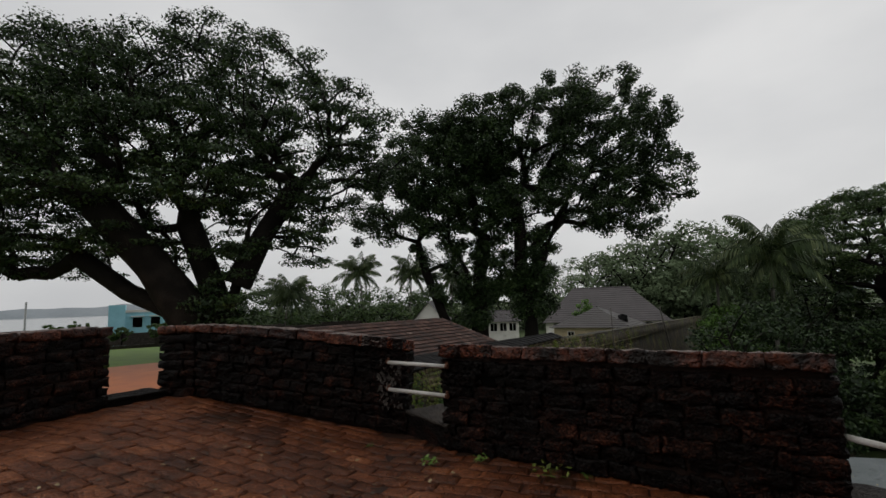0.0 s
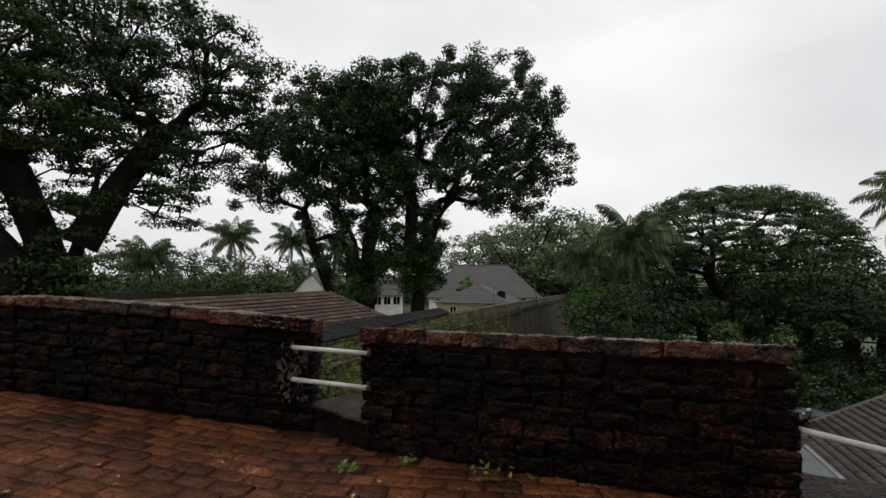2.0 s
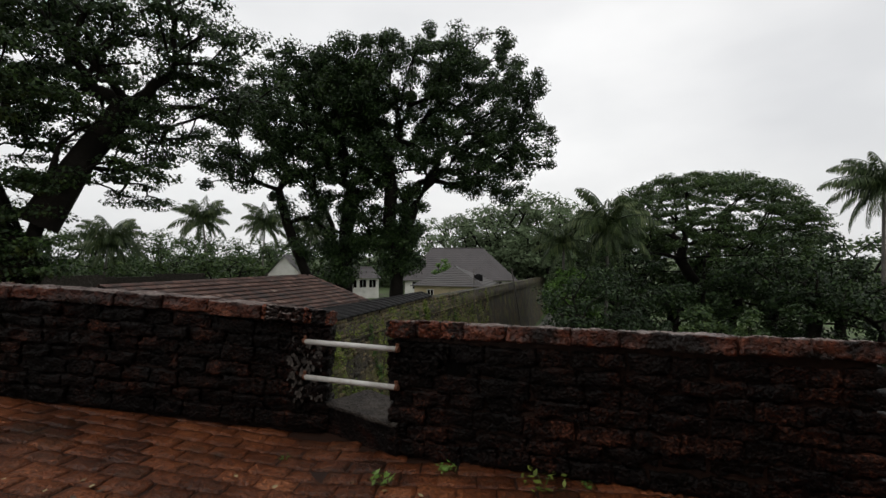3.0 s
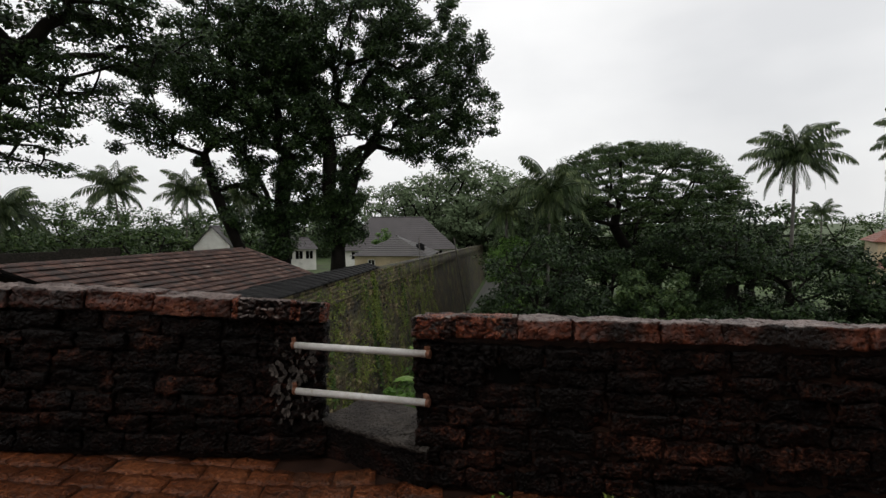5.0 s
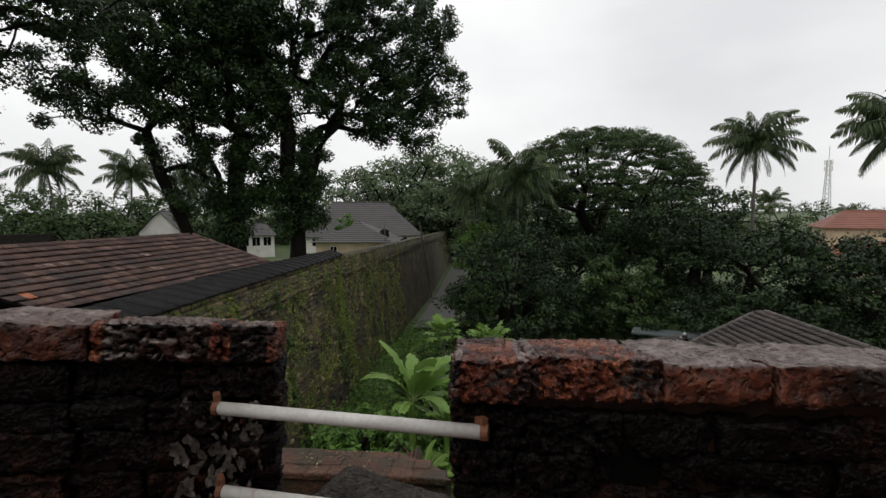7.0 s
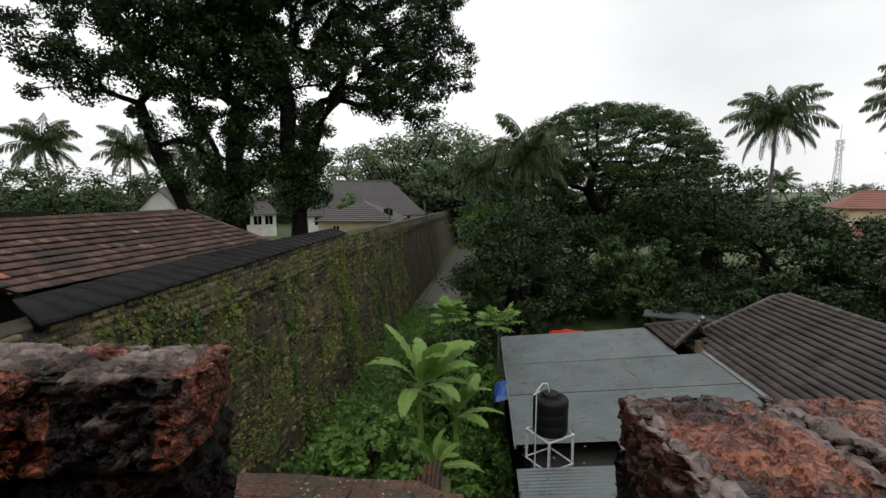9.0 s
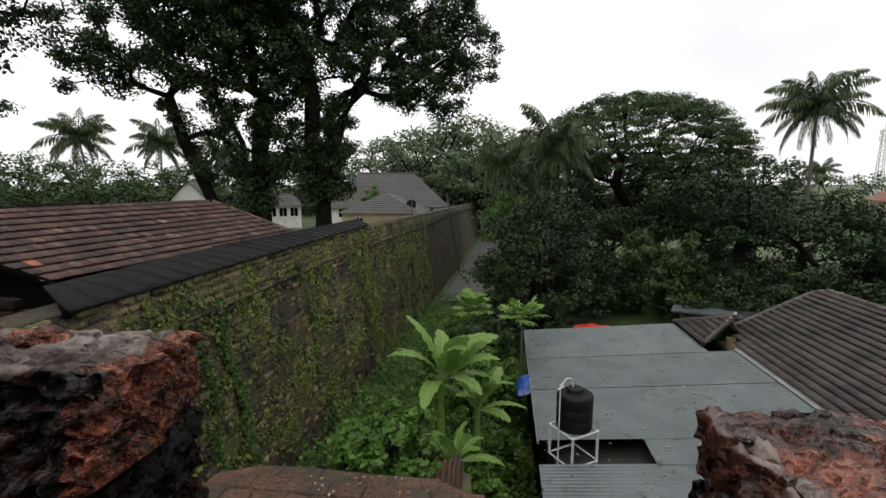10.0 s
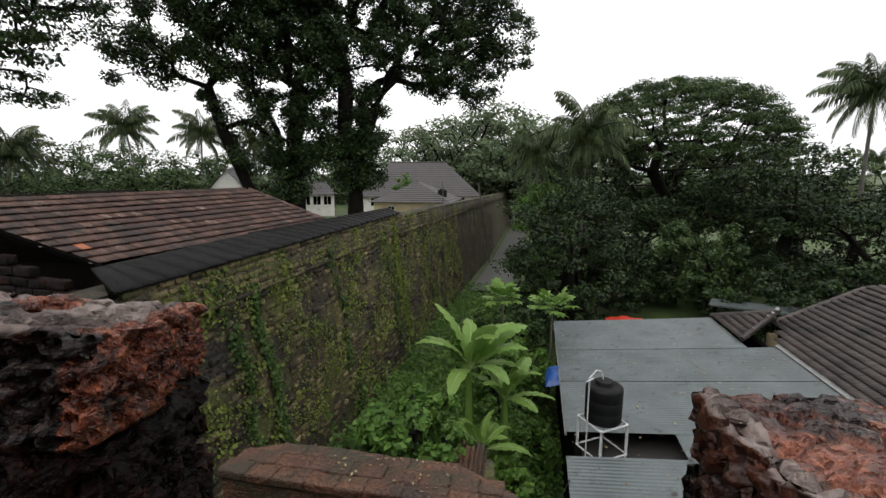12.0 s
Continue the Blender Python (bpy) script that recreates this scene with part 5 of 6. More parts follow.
draped("blue_tarpaulin", "blue plastic sheet beside the shed", "tarpaulin", tin(3.6, -0.1, -0.3), (0.6, 1.1, 0.25), M_BLUE, 5, 35, False)


def lean_to():
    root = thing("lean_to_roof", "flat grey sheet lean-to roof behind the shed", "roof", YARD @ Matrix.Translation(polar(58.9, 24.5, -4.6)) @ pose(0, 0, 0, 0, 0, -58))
    part("roof_sheet", boxed(-2.2, 2.2, -0.5, 0.7, -0.04, 0.04, pose(0, 0, 0, 1, -1.5, 0)), M_TIN, root)
    for x in (-2.0, 2.0):
        for y in (-0.3, 0.5):
            part("post", rod(bmesh.new(), (x, y, -5), (x, y, -0.05), 0.05, 8), M_BARK, root)


lean_to()


def cable():
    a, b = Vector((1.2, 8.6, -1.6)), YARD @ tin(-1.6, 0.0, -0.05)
    pts = [a + (b - a) * f - Vector((0, 0, 0.5 * math.sin(math.pi * f))) for f in np.linspace(0, 1, 14)]
    ob = new("cable", tubes("cable", [(np.array([list(p) for p in pts]), np.full(14, 0.012))], M_TANK, 6))
    tagged(ob, "thin black cable hanging between wall and shed", "cable")


cable()


def wall_poles():
    """Bare poles leaning on the far part of the fort wall."""
    for u, s, lean_u in ((50.0, 1.7, -1.5), (28.0, 0.35, 0.0)):
        a, b = uv_point(u, s, ground_z(u, 2) - 0.2), uv_point(u + lean_u, 0.25, wall_top(u) + 1.9)
        ob = part("pole", rod(bmesh.new(), a, b, 0.09 if lean_u else 0.04, 8), M_PALMBARK)
        tagged(ob, "bare grey wooden pole leaning on the fort wall", "pole", "poles on the fort wall")


wall_poles()


def court():
    """The lawn, red path and low walls seen through the low opening."""
    def sheet(name, label, pts, mat, z):
        bm = bmesh.new()
        bm.faces.new([bm.verts.new((x, y, z)) for x, y in pts])
        ob = part(name, bm, mat)
        tagged(ob, label, name, kind="structure")
    sheet("lawn", "bright green mown lawn", [(-9.0, 12), (-26, 12), (-40, 40), (-24, 44), (-14, 30)], M_LAWN, -1.44)
    arc = [(-15.6 + 5.2 * math.cos(a), 20.5 + 8.5 * math.sin(a)) for a in np.linspace(0, 2 * math.pi, 32, endpoint=False)]
    sheet("path", "wet red earth path", arc, M_EARTH, -1.41)
    root = thing("low_court_wall", "low grey curved wall round the lawn", "wall")
    for i in range(9):
        f = i / 9
        a = Vector((-37 + 17 * f, 36.5 + 6 * f + 3 * f * f, -1.5)); f = (i + 1) / 9
        e = Vector((-37 + 17 * f, 36.5 + 6 * f + 3 * f * f, -1.5))
        ang = math.degrees(math.atan2(e.y - a.y, e.x - a.x))
        part("wall_length", boxed(-(e - a).length / 2, (e - a).length / 2, -0.2, 0.2, -0.1, 0.35 if i % 3 else 0.9, bevel=0.03), M_CEMENT, root, m=Matrix.Translation((a + e) / 2) @ pose(0, 0, 0, 0, 0, ang))
    root = thing("boundary_wall", "dark low boundary wall behind the lawn", "wall")
    for i in range(8):
        part("wall_length", boxed(-2.6, 2.6, -0.2, 0.2, -0.6, 1.0 if i % 2 else 0.75, bevel=0.03), M_CEMENT, root, m=Matrix.Translation((-46 + 4.6 * i, 52 + 1.6 * i, -1.5)) @ pose(0, 0, 0, 0, 0, 19))
    pole = part("post", rod(bmesh.new(), (-41, 46, -2), (-41, 46, 3.0), 0.09, 8), M_STEEL)
    tagged(pole, "thin grey post standing by the shore", "post")


court()


# ---------------------------------------------------------------- trees and plants
def sample_lobes(lobes, n, rng, shell=0.55, keep=None, gap=0.0):
    """Points inside a set of ellipsoids, more of them towards their skins, no two nearer than the gap."""
    out = []
    tries = 0
    weights = np.array([l[3] * l[4] * l[5] for l in lobes]) ** 0.8
    weights = weights / weights.sum()
    while len(out) < n and tries < n * 14:
        tries += 1
        cx, cy, cz, rx, ry, rz = lobes[rng.choice(len(lobes), p=weights)]
        v = rng.normal(size=3); v /= np.linalg.norm(v)
        r = (shell ** 3 + (1 - shell ** 3) * rng.random()) ** (1 / 3)
        p = np.array((cx + v[0] * r * rx, cy + v[1] * r * ry, cz + v[2] * r * rz))
        if (keep is None or keep(p)) and (not gap or not out or np.min(np.sum((np.array(out) - p) ** 2, axis=1)) > gap * gap):
            out.append(p)
    return np.array(out)


def grow(trunks, targets, rng, bend=0.25, reach=0.35):
    """Joins each target to the nearest wood already grown. Returns the branches as polylines with the load that each of their points carries."""
    pts, parent, path = [], [], []
    for line in trunks:
        for i, p in enumerate(line):
            parent.append(len(pts) - 1 if i else -1)
            path.append(path[-1] + np.linalg.norm(np.array(p) - pts[-1]) if i else 0.0)
            pts.append(np.array(p, float))
    usable = [False] * len(pts)
    k = 0
    for line in trunks:
        for i in range(len(line)):
            usable[k + i] = i >= len(line) * 0.55
        k += len(line)
    start = np.mean([line[-1] for line in trunks], axis=0)
    lines = []
    for t in targets[np.argsort(np.linalg.norm(targets - start, axis=1))]:
        P = np.array(pts)
        cost = np.linalg.norm(P - t, axis=1) + reach * np.array(path) + np.where(usable, 0, 1e6) + np.where(P[:, 2] > t[2] + 1.0, 3.0, 0)
        i = int(np.argmin(cost))
        d = np.linalg.norm(t - pts[i])
        n = max(2, min(6, int(d / 0.9)))
        mid = (pts[i] + t) / 2 + rng.normal(size=3) * bend * d * 0.35 + np.array((0, 0, bend * d * 0.4))
        last, line = i, [i]
        for j in range(1, n + 1):
            f = j / n
            p = (1 - f) ** 2 * pts[i] + 2 * f * (1 - f) * mid + f * f * t
            parent.append(last); path.append(path[last] + np.linalg.norm(p - pts[last])); pts.append(p); usable.append(True)
            last = len(pts) - 1
            line.append(last)
        lines.append(line)
    load = np.zeros(len(pts))
    for line in lines:
        load[line[-1]] = 1
    for i in range(len(pts) - 1, -1, -1):
        if parent[i] >= 0:
            load[parent[i]] += load[i]
    return np.array(pts), lines, load


def tree(name, label, base, trunks, targets, trunk_r, leaf_mat, leaf, per, pad, seed, category="tree", tip=0.02, extra=0, bark=None, flat=0.6, leafy=1.0):
    """A tree: tapered trunks, limbs grown to every tuft, and a crown of many small leaves."""
    rng = np.random.default_rng(seed)
    root = thing(name, label, category, Matrix.Translation(base))
    pts, lines, load = grow(trunks, targets, rng)
    top = load.max()
    rad = lambda ld: tip + (trunk_r - tip) * (ld / top) ** 0.62
    k = 0
    for line in trunks:
        idx = np.arange(k, k + len(line)); k += len(line)
        r = np.array([rad(max(load[i], 1)) for i in idx])
        r[0] *= 1.35
        part("trunk", tubes("trunk", [(pts[idx], r)], bark or M_BARK, 12), None, root)
    part("branchwork", tubes("branchwork", [(pts[line], [min(rad(load[line[0]]), rad(load[line[1]]) * 1.15)] + [rad(load[i]) for i in line[1:]]) for line in lines], bark or M_BARK, 5), None, root)
    n = len(targets)
    c = np.repeat(targets, per, axis=0)
    v = rng.normal(size=c.shape)
    v /= np.linalg.norm(v, axis=1)[:, None]
    c = c + v * (rng.random((len(c), 1)) ** 0.45) * np.array((pad[0], pad[0], pad[1])) * np.repeat(rng.uniform(0.55, 1.25, (n, 1)), per, axis=0)
    part("crown", leaves("crown", c, leaf, leaf_mat, rng, flat, normals=v * 0.8 + np.array((0, 0, 0.55))), None, root)
    return root


def rain_tree():
    rng = np.random.default_rng(41)
    base = polar(-26, 30, -3.0, (0, 0.2))
    far_out = lambda p: ((p[0] + 3) ** 2 + p[1] ** 2) ** 0.5
    above = lambda p: p[2] > (10.4 if far_out(p) < 9 else 7.6) and (p[0] < 4.5 or p[2] > 10.8 + 0.42 * (p[0] - 4.5))
    t = sample_lobes([(-3.3, 3, 11.0, 15.4, 8.0, 13.0), (-12, 3, 11.5, 14, 8, 12.6)], 900, rng, 0.76, above, 0.95)
    layers = sample_lobes([(-4, 2.5, 11, 13, 6.5, 9), (-12, 2.5, 11, 11, 6.5, 9)], 260, rng, 0.4, lambda p: p[2] > 11.4 and above(p), 1.2)
    skirts = sample_lobes([(4.6, 1.5, 10.2, 2.4, 2.5, 2.0), (-11.5, 0, 8.4, 4.4, 3, 1.8), (8.2, 3.5, 13.6, 2.6, 2.5, 1.4), (-5.5, 0, 8.8, 3, 3, 1.2)], 80, rng, 0.3, None, 0.8)
    vines = np.array([(rng.normal() * 0.9 + 0.12 * z, rng.normal() * 0.8 - 0.4, z) for z in rng.uniform(1.5, 8.5, 40)])
    trunks = [[(0.2, 0, -0.5), (0.3, 0, 2.0), (0.8, 0, 4.6), (1.5, 0, 7.2), (1.9, 0.1, 9.8)], [(-0.1, 0, 2.6), (-1.6, 0.1, 4.2), (-5.2, 0.2, 5.8), (-8.2, 0.1, 8.0)],
              [(0.2, 0.3, 3.4), (-0.8, 0.9, 6.4), (-2.4, 1.4, 9.8)], [(1.2, 0, 6.0), (2.6, 0.4, 9.0), (4.4, 1.0, 12.2)], [(-1.2, 0, 4.0), (-3.2, -0.8, 7.2), (-6.0, -1.4, 10.6)]]
    tree("rain_tree", "huge spreading rain tree with dark layered foliage", base, trunks, np.vstack([t, layers, skirts, vines]), 0.95, L_DARK, 0.2, 190, (1.25, 0.36), 41, tip=0.02)


def twin_trees():
    rng = np.random.default_rng(52)
    b = polar(4.5, 38, -3.2)
    t = sample_lobes([(-3.2, 0, 17.8, 5.2, 5, 4.6), (-7.2, 0, 14.2, 3.8, 4, 3.4), (-9.2, 0, 12.0, 2.2, 2.4, 1.8), (0.4, 0, 19.2, 4.4, 5, 4.2), (-2.5, 0, 13.2, 3.8, 4, 2.4), (1.5, 0, 14.0, 3.4, 4, 3.6)], 330, rng, 0.4, None, 0.85)
    lines = (((-2.7, 3.5), (-4.8, 10.5)), ((0.1, 2.5), (-1.8, 10.5)), ((0.7, 3.0), (1.3, 11.0)))
    vines = np.array([(x0 + (x1 - x0) * f + rng.normal() * 0.55, rng.normal() * 0.5, z0 + (z1 - z0) * f) for k, ((x0, z0), (x1, z1)) in enumerate(lines) for f in rng.uniform(0, 1, (12, 30, 30)[k])])
    trunks = [[(-0.9, 0, -0.5), (-1.6, 0, 1.5), (-2.7, 0, 3.5), (-4.2, 0, 7.6), (-4.9, 0, 10.5)], [(0.2, 0, -0.5), (0.0, 0, 3.5), (-0.4, 0.2, 7.6), (-1.9, 0.2, 10.5)], [(0.6, 0.3, 1), (0.8, 0.4, 4), (0.8, 0.4, 7), (1.4, 0.2, 11)]]
    tree("broadleaf_tree", "tall dark tree with several leaning creeper-clad trunks", b, trunks, np.vstack([t, vines]), 0.62, L_DARK, 0.24, 265, (1.05, 0.8), 52, tip=0.02)
    b = polar(12.3, 38.5, -3.2)
    t = sample_lobes([(2.8, 0, 21.8, 4.8, 5, 4.7), (8.8, 0, 21.2, 5.8, 5, 5.6), (12.0, 0, 19.8, 2.9, 3, 3.6), (6.5, 0, 13.4, 3.6, 4, 2.2), (-2.5, 0, 20.4, 4.2, 5, 4.6), (12.0, 0, 16.0, 3.8, 4, 2.9), (5.8, 0, 15.4, 4.2, 4.5, 3.2), (9.6, 0, 11.8, 3.0, 3, 1.7), (0.3, 0, 14.2, 3.6, 4, 3.6), (13.6, 0, 14.2, 2.0, 2, 1.3)], 430, rng, 0.4, None, 0.88)
    vines = np.array([(0.12 * z + rng.normal() * 0.85, rng.normal() * 0.8, z) for z in rng.uniform(3.2, 11, 60)] + [(-2.0 + rng.normal() * 0.9, rng.normal() * 0.6, z) for z in rng.uniform(5.5, 12, 26)])
    trunks = [[(0, 0, -0.5), (0.1, 0, 3), (0.5, 0, 6), (1.5, 0.1, 9), (3.2, 0, 12), (4.6, 0, 15)], [(0.2, 0.2, 5), (-0.6, 0.2, 8), (-0.4, 0.3, 11), (-1.2, 0.2, 15)]]
    tree("broadleaf_tree", "tall dark tree with creeper-clad trunk and airy crown", b, trunks, np.vstack([t, vines]), 0.62, L_DARK, 0.24, 265, (1.05, 0.8), 53, tip=0.02)


def umbrella_tree():
    rng = np.random.default_rng(61)
    base = polar(49.2, 60, -9)
    t = sample_lobes([(0, 0, 13, 12.4, 11.5, 7.7)], 560, rng, 0.78, lambda p: p[2] > 12.0, 0.75)
    t = np.vstack([t, sample_lobes([(0, 0, 11, 11.5, 11.5, 4.5)], 120, rng, 0.6, lambda p: p[2] > 10)])
    trunks = [[(0, 0, -0.5), (0, 0, 4), (0.2, 0, 7.5), (0.4, 0, 10)], [(0, 0, 6.5), (-1.5, 0.3, 8.5), (-3, 0.3, 10.5)]]
    tree("umbrella_tree", "broad umbrella-shaped tree with a flat dark dome", base, trunks, t, 0.6, L_FAR, 0.22, 180, (1.25, 0.42), 61)


def bush_tree(name, label, base, h, r, n, mat, leaf, per, seed, group="", high=False):
    rng = np.random.default_rng(seed)
    lobes = [(0, 0, h * 0.55, r * 0.8, r * 0.8, h * 0.43)]
    for i in range(5):
        a = rng.uniform(0, 6.28)
        lobes.append((math.cos(a) * r * 0.55, math.sin(a) * r * 0.55, h * rng.uniform(0.25, 0.7), r * rng.uniform(0.35, 0.5), r * rng.uniform(0.35, 0.5), h * rng.uniform(0.16, 0.27)))
    if high:
        lobes = [(0, 0, h * 0.76, r * 0.85, r * 0.85, h * 0.2)]
        for i in range(5):
            a = 1.26 * i + rng.uniform(-0.4, 0.4)
            lobes.append((math.cos(a) * r * 0.75, math.sin(a) * r * 0.75, h * rng.uniform(0.48, 0.78), r * rng.uniform(0.36, 0.52), r * rng.uniform(0.36, 0.52), h * rng.uniform(0.1, 0.17)))
        for i in range(3):
            a = 2.1 * i + rng.uniform(-0.4, 0.4)
            lobes.append((math.cos(a) * r * 0.5, math.sin(a) * r * 0.5, h * 0.24, r * 0.75, r * 0.6, h * 0.15))      # undergrowth round its foot, added to close off the bright ground behind
    t = sample_lobes(lobes, n, rng, 0.6, None, 0.055 * (r + h))
    trunks = [[(0, 0, -0.4), (0.05 * r, 0, h * 0.15), (0, 0.05 * r, h * 0.32), (0.03 * r, 0, h * 0.5)]]
    ob = tree(name, label, base, trunks, t, 0.035 * h, mat, leaf, per, (0.078 * (r + h), 0.05 * (r + h)), seed, category="tree" if h > 3 else "bush")
    if group:
        ob["group"] = group
    return ob


FRONDS = {}
def frond_mesh(elev, seed):
    """One feathered palm frond, two metres along its rib, leaving the crown at that angle and bending over by its weight."""
    rng = np.random.default_rng(seed)
    n = 34
    pts, ang = [np.zeros(3)], []
    for i in range(n):
        f = i / n
        a = radians(elev - (64 + 0.4 * max(elev, 0)) * f ** 1.4)
        ang.append(a)
        pts.append(pts[-1] + np.array((math.cos(a), 0, math.sin(a))) * 2.0 / n)
    pts = np.array(pts)
    vs, fs = [], []
    for i in range(2, n):
        f = i / n
        tan = np.array((math.cos(ang[i]), 0, math.sin(ang[i])))
        ll = 0.44 * math.sin(math.pi * min(1, f * 0.84 + 0.16)) ** 0.7 + 0.06
        for side in (-1, 1):
            dv = tan * 0.5 + np.array((0, side, 0)) * 0.55 + np.array((0, 0, -0.55 - 0.9 * rng.random()))
            dv /= np.linalg.norm(dv)
            w = tan * 0.033
            p = pts[i]
            mid, tipp = p + dv * ll * 0.5, p + dv * ll + np.array((0, 0, -0.2 * ll))
            k = len(vs)
            vs += [p - w * 0.6, mid - w, tipp, mid + w]
            fs.append((k, k + 1, k + 2, k + 3))
    tv, tq = tube_arrays(pts[::4], np.linspace(0.035, 0.006, len(pts[::4])), 4)
    return mesh("frond", np.vstack([np.array(vs), tv]), np.vstack([np.array(fs), tq + len(vs)]), L_PALM)


def palm(base, height, size, seed, lean=(0, 0), n=20, group="coconut palms", label="tall coconut palm with drooping fronds"):
    for e in (80, 58, 36, 14, -12, -38):
        if e not in FRONDS:
            FRONDS[e] = frond_mesh(e, e + 100)
    rng = np.random.default_rng(seed)
    root = thing("coconut_palm", label, "palm tree", Matrix.Translation(base), group)
    f = np.linspace(0, 1, 9)
    line = np.stack([lean[0] * f ** 1.6, lean[1] * f ** 1.6, height * f - 0.3 * (1 - f)], 1)
    part("trunk", tubes("trunk", [(line, 0.2 - 0.09 * f)], M_PALMBARK, 9), None, root)
    order = list(FRONDS)
    for i in range(n):
        e = order[min(5, int(i * 6 / n))]
        s = size / 2.0 * rng.uniform(0.8, 1.15)
        part("frond", FRONDS[e], None, root, m=Matrix.Translation(line[-1]) @ pose(0, 0, 0, rng.uniform(-8, 8), rng.uniform(-9, 9), i * 137.5 + rng.uniform(-14, 14)) @ Matrix.Diagonal((s, s, s, 1)))
    for i in range(5):
        bm = bmesh.new()
        a = i * 1.3 + seed
        bmesh.ops.create_icosphere(bm, subdivisions=2, radius=0.14, matrix=Matrix.Translation((line[-1][0] + 0.25 * math.cos(a), line[-1][1] + 0.25 * math.sin(a), height - 0.3 - 0.1 * (i % 2))) @ Matrix.Diagonal((1, 1, 1.25, 1)))
        part("coconut", bm, L_PALM, root, smooth=True)
    return root


def banana_plant(base, stem_h, n, size, seed):
    rng = np.random.default_rng(seed)
    root = thing("banana_plant", "banana plant with broad light green leaves", "plant", Matrix.Translation(base), "banana plants below the wall")
    part("stem", tubes("stem", [([(0, 0, -0.2), (0.03, 0, stem_h * 0.5), (0, 0.02, stem_h), (0, 0, stem_h + 0.3)], [0.17, 0.13, 0.09, 0.03])], L_BANANA, 10), None, root)
    m = 22
    for i in range(n):
        L = size * rng.uniform(0.8, 1.15)
        W = L * rng.uniform(0.115, 0.14)
        rise = radians((78, 52, 66, 34, 58, 18, 44)[i % 7] + rng.uniform(-6, 6))
        droop = radians(rng.uniform(55, 95))
        fold = rng.uniform(0.2, 0.5)
        x = z = 0.0
        vs, fs, rib = [], [], []
        for k in range(m + 1):
            f = k / m
            ang = rise - droop * max(0.0, f - 0.12) ** 1.5 * 1.2
            w = W * 0.06 if f < 0.14 else W * max(0.05, math.sin(math.pi * min(1.0, (f - 0.11) / 0.9) ** 0.8)) ** 0.55
            rib.append((x, 0.0, z + 0.006))
            for c in (-1, -0.5, 0, 0.5, 1):
                tear = 1 - (0.3 * rng.random() if abs(c) == 1 and rng.random() < 0.3 else 0.0)
                lift = abs(c) * w * (fold * (1 - 1.9 * f) + 0.1 * math.sin(k * 2.1 + i))
                vs.append((x - math.sin(ang) * lift + 0.25 * abs(c) * w, c * w * tear, z + math.cos(ang) * lift))
            x += math.cos(ang) * L / m
            z += math.sin(ang) * L / m
        for k in range(m):
            for j in range(4):
                q = k * 5 + j
                fs.append((q, q + 1, q + 6, q + 5))
        leaf = part("leaf", mesh("leaf", vs, fs, L_BANANA, True), None, root, m=Matrix.Translation((0, 0, stem_h)) @ pose(0, 0, 0, rng.uniform(-14, 14), 0, i * 137.5 + rng.uniform(-18, 18)))
        part("midrib", tubes("midrib", [(np.array(rib), np.linspace(0.022, 0.005, m + 1))], L_RIB, 5), None, leaf, "pale green midrib")
    return root


def papaya(base, h, seed, r=0.85):
    rng = np.random.default_rng(seed)
    root = thing("papaya_plant", "slender papaya plant with light green lobed leaves", "plant", Matrix.Translation(base), "papaya plants below the wall")
    part("stem", tubes("stem", [([(0, 0, -0.3), (0.05, 0.03, h * 0.5), (0, 0, h)], [0.08, 0.06, 0.04])], M_PALMBARK, 8), None, root)
    for i in range(34):
        a, el = i * 2.4, rng.uniform(-0.3, 1.0)
        L = r * rng.uniform(0.7, 1.1)
        d = np.array((math.cos(a) * math.cos(el), math.sin(a) * math.cos(el), math.sin(el)))
        end = np.array((0, 0, h)) + d * L
        bm = bmesh.new()
        rod(bm, (0, 0, h - 0.02), end, 0.01, 5)
        leaf = part("leaf_stalk", bm, L_BRIGHT, root)
        vs, fs = [tuple(end)], []
        for k in range(14):
            b = k * 2 * math.pi / 14
            rr = (0.42 if k % 2 == 0 else 0.2) * rng.uniform(0.85, 1.15)
            side = np.array((-math.sin(a), math.cos(a), 0))
            vs.append(tuple(end + d * rr * math.cos(b) * 0.9 + side * rr * math.sin(b) + np.array((0, 0, -0.25 * rr))))
        fs = [(0, 1 + k, 1 + (k + 1) % 14) for k in range(14)]
        part("leaf_blade", mesh("leaf_blade", vs, fs, L_BANANA), None, leaf)
    return root


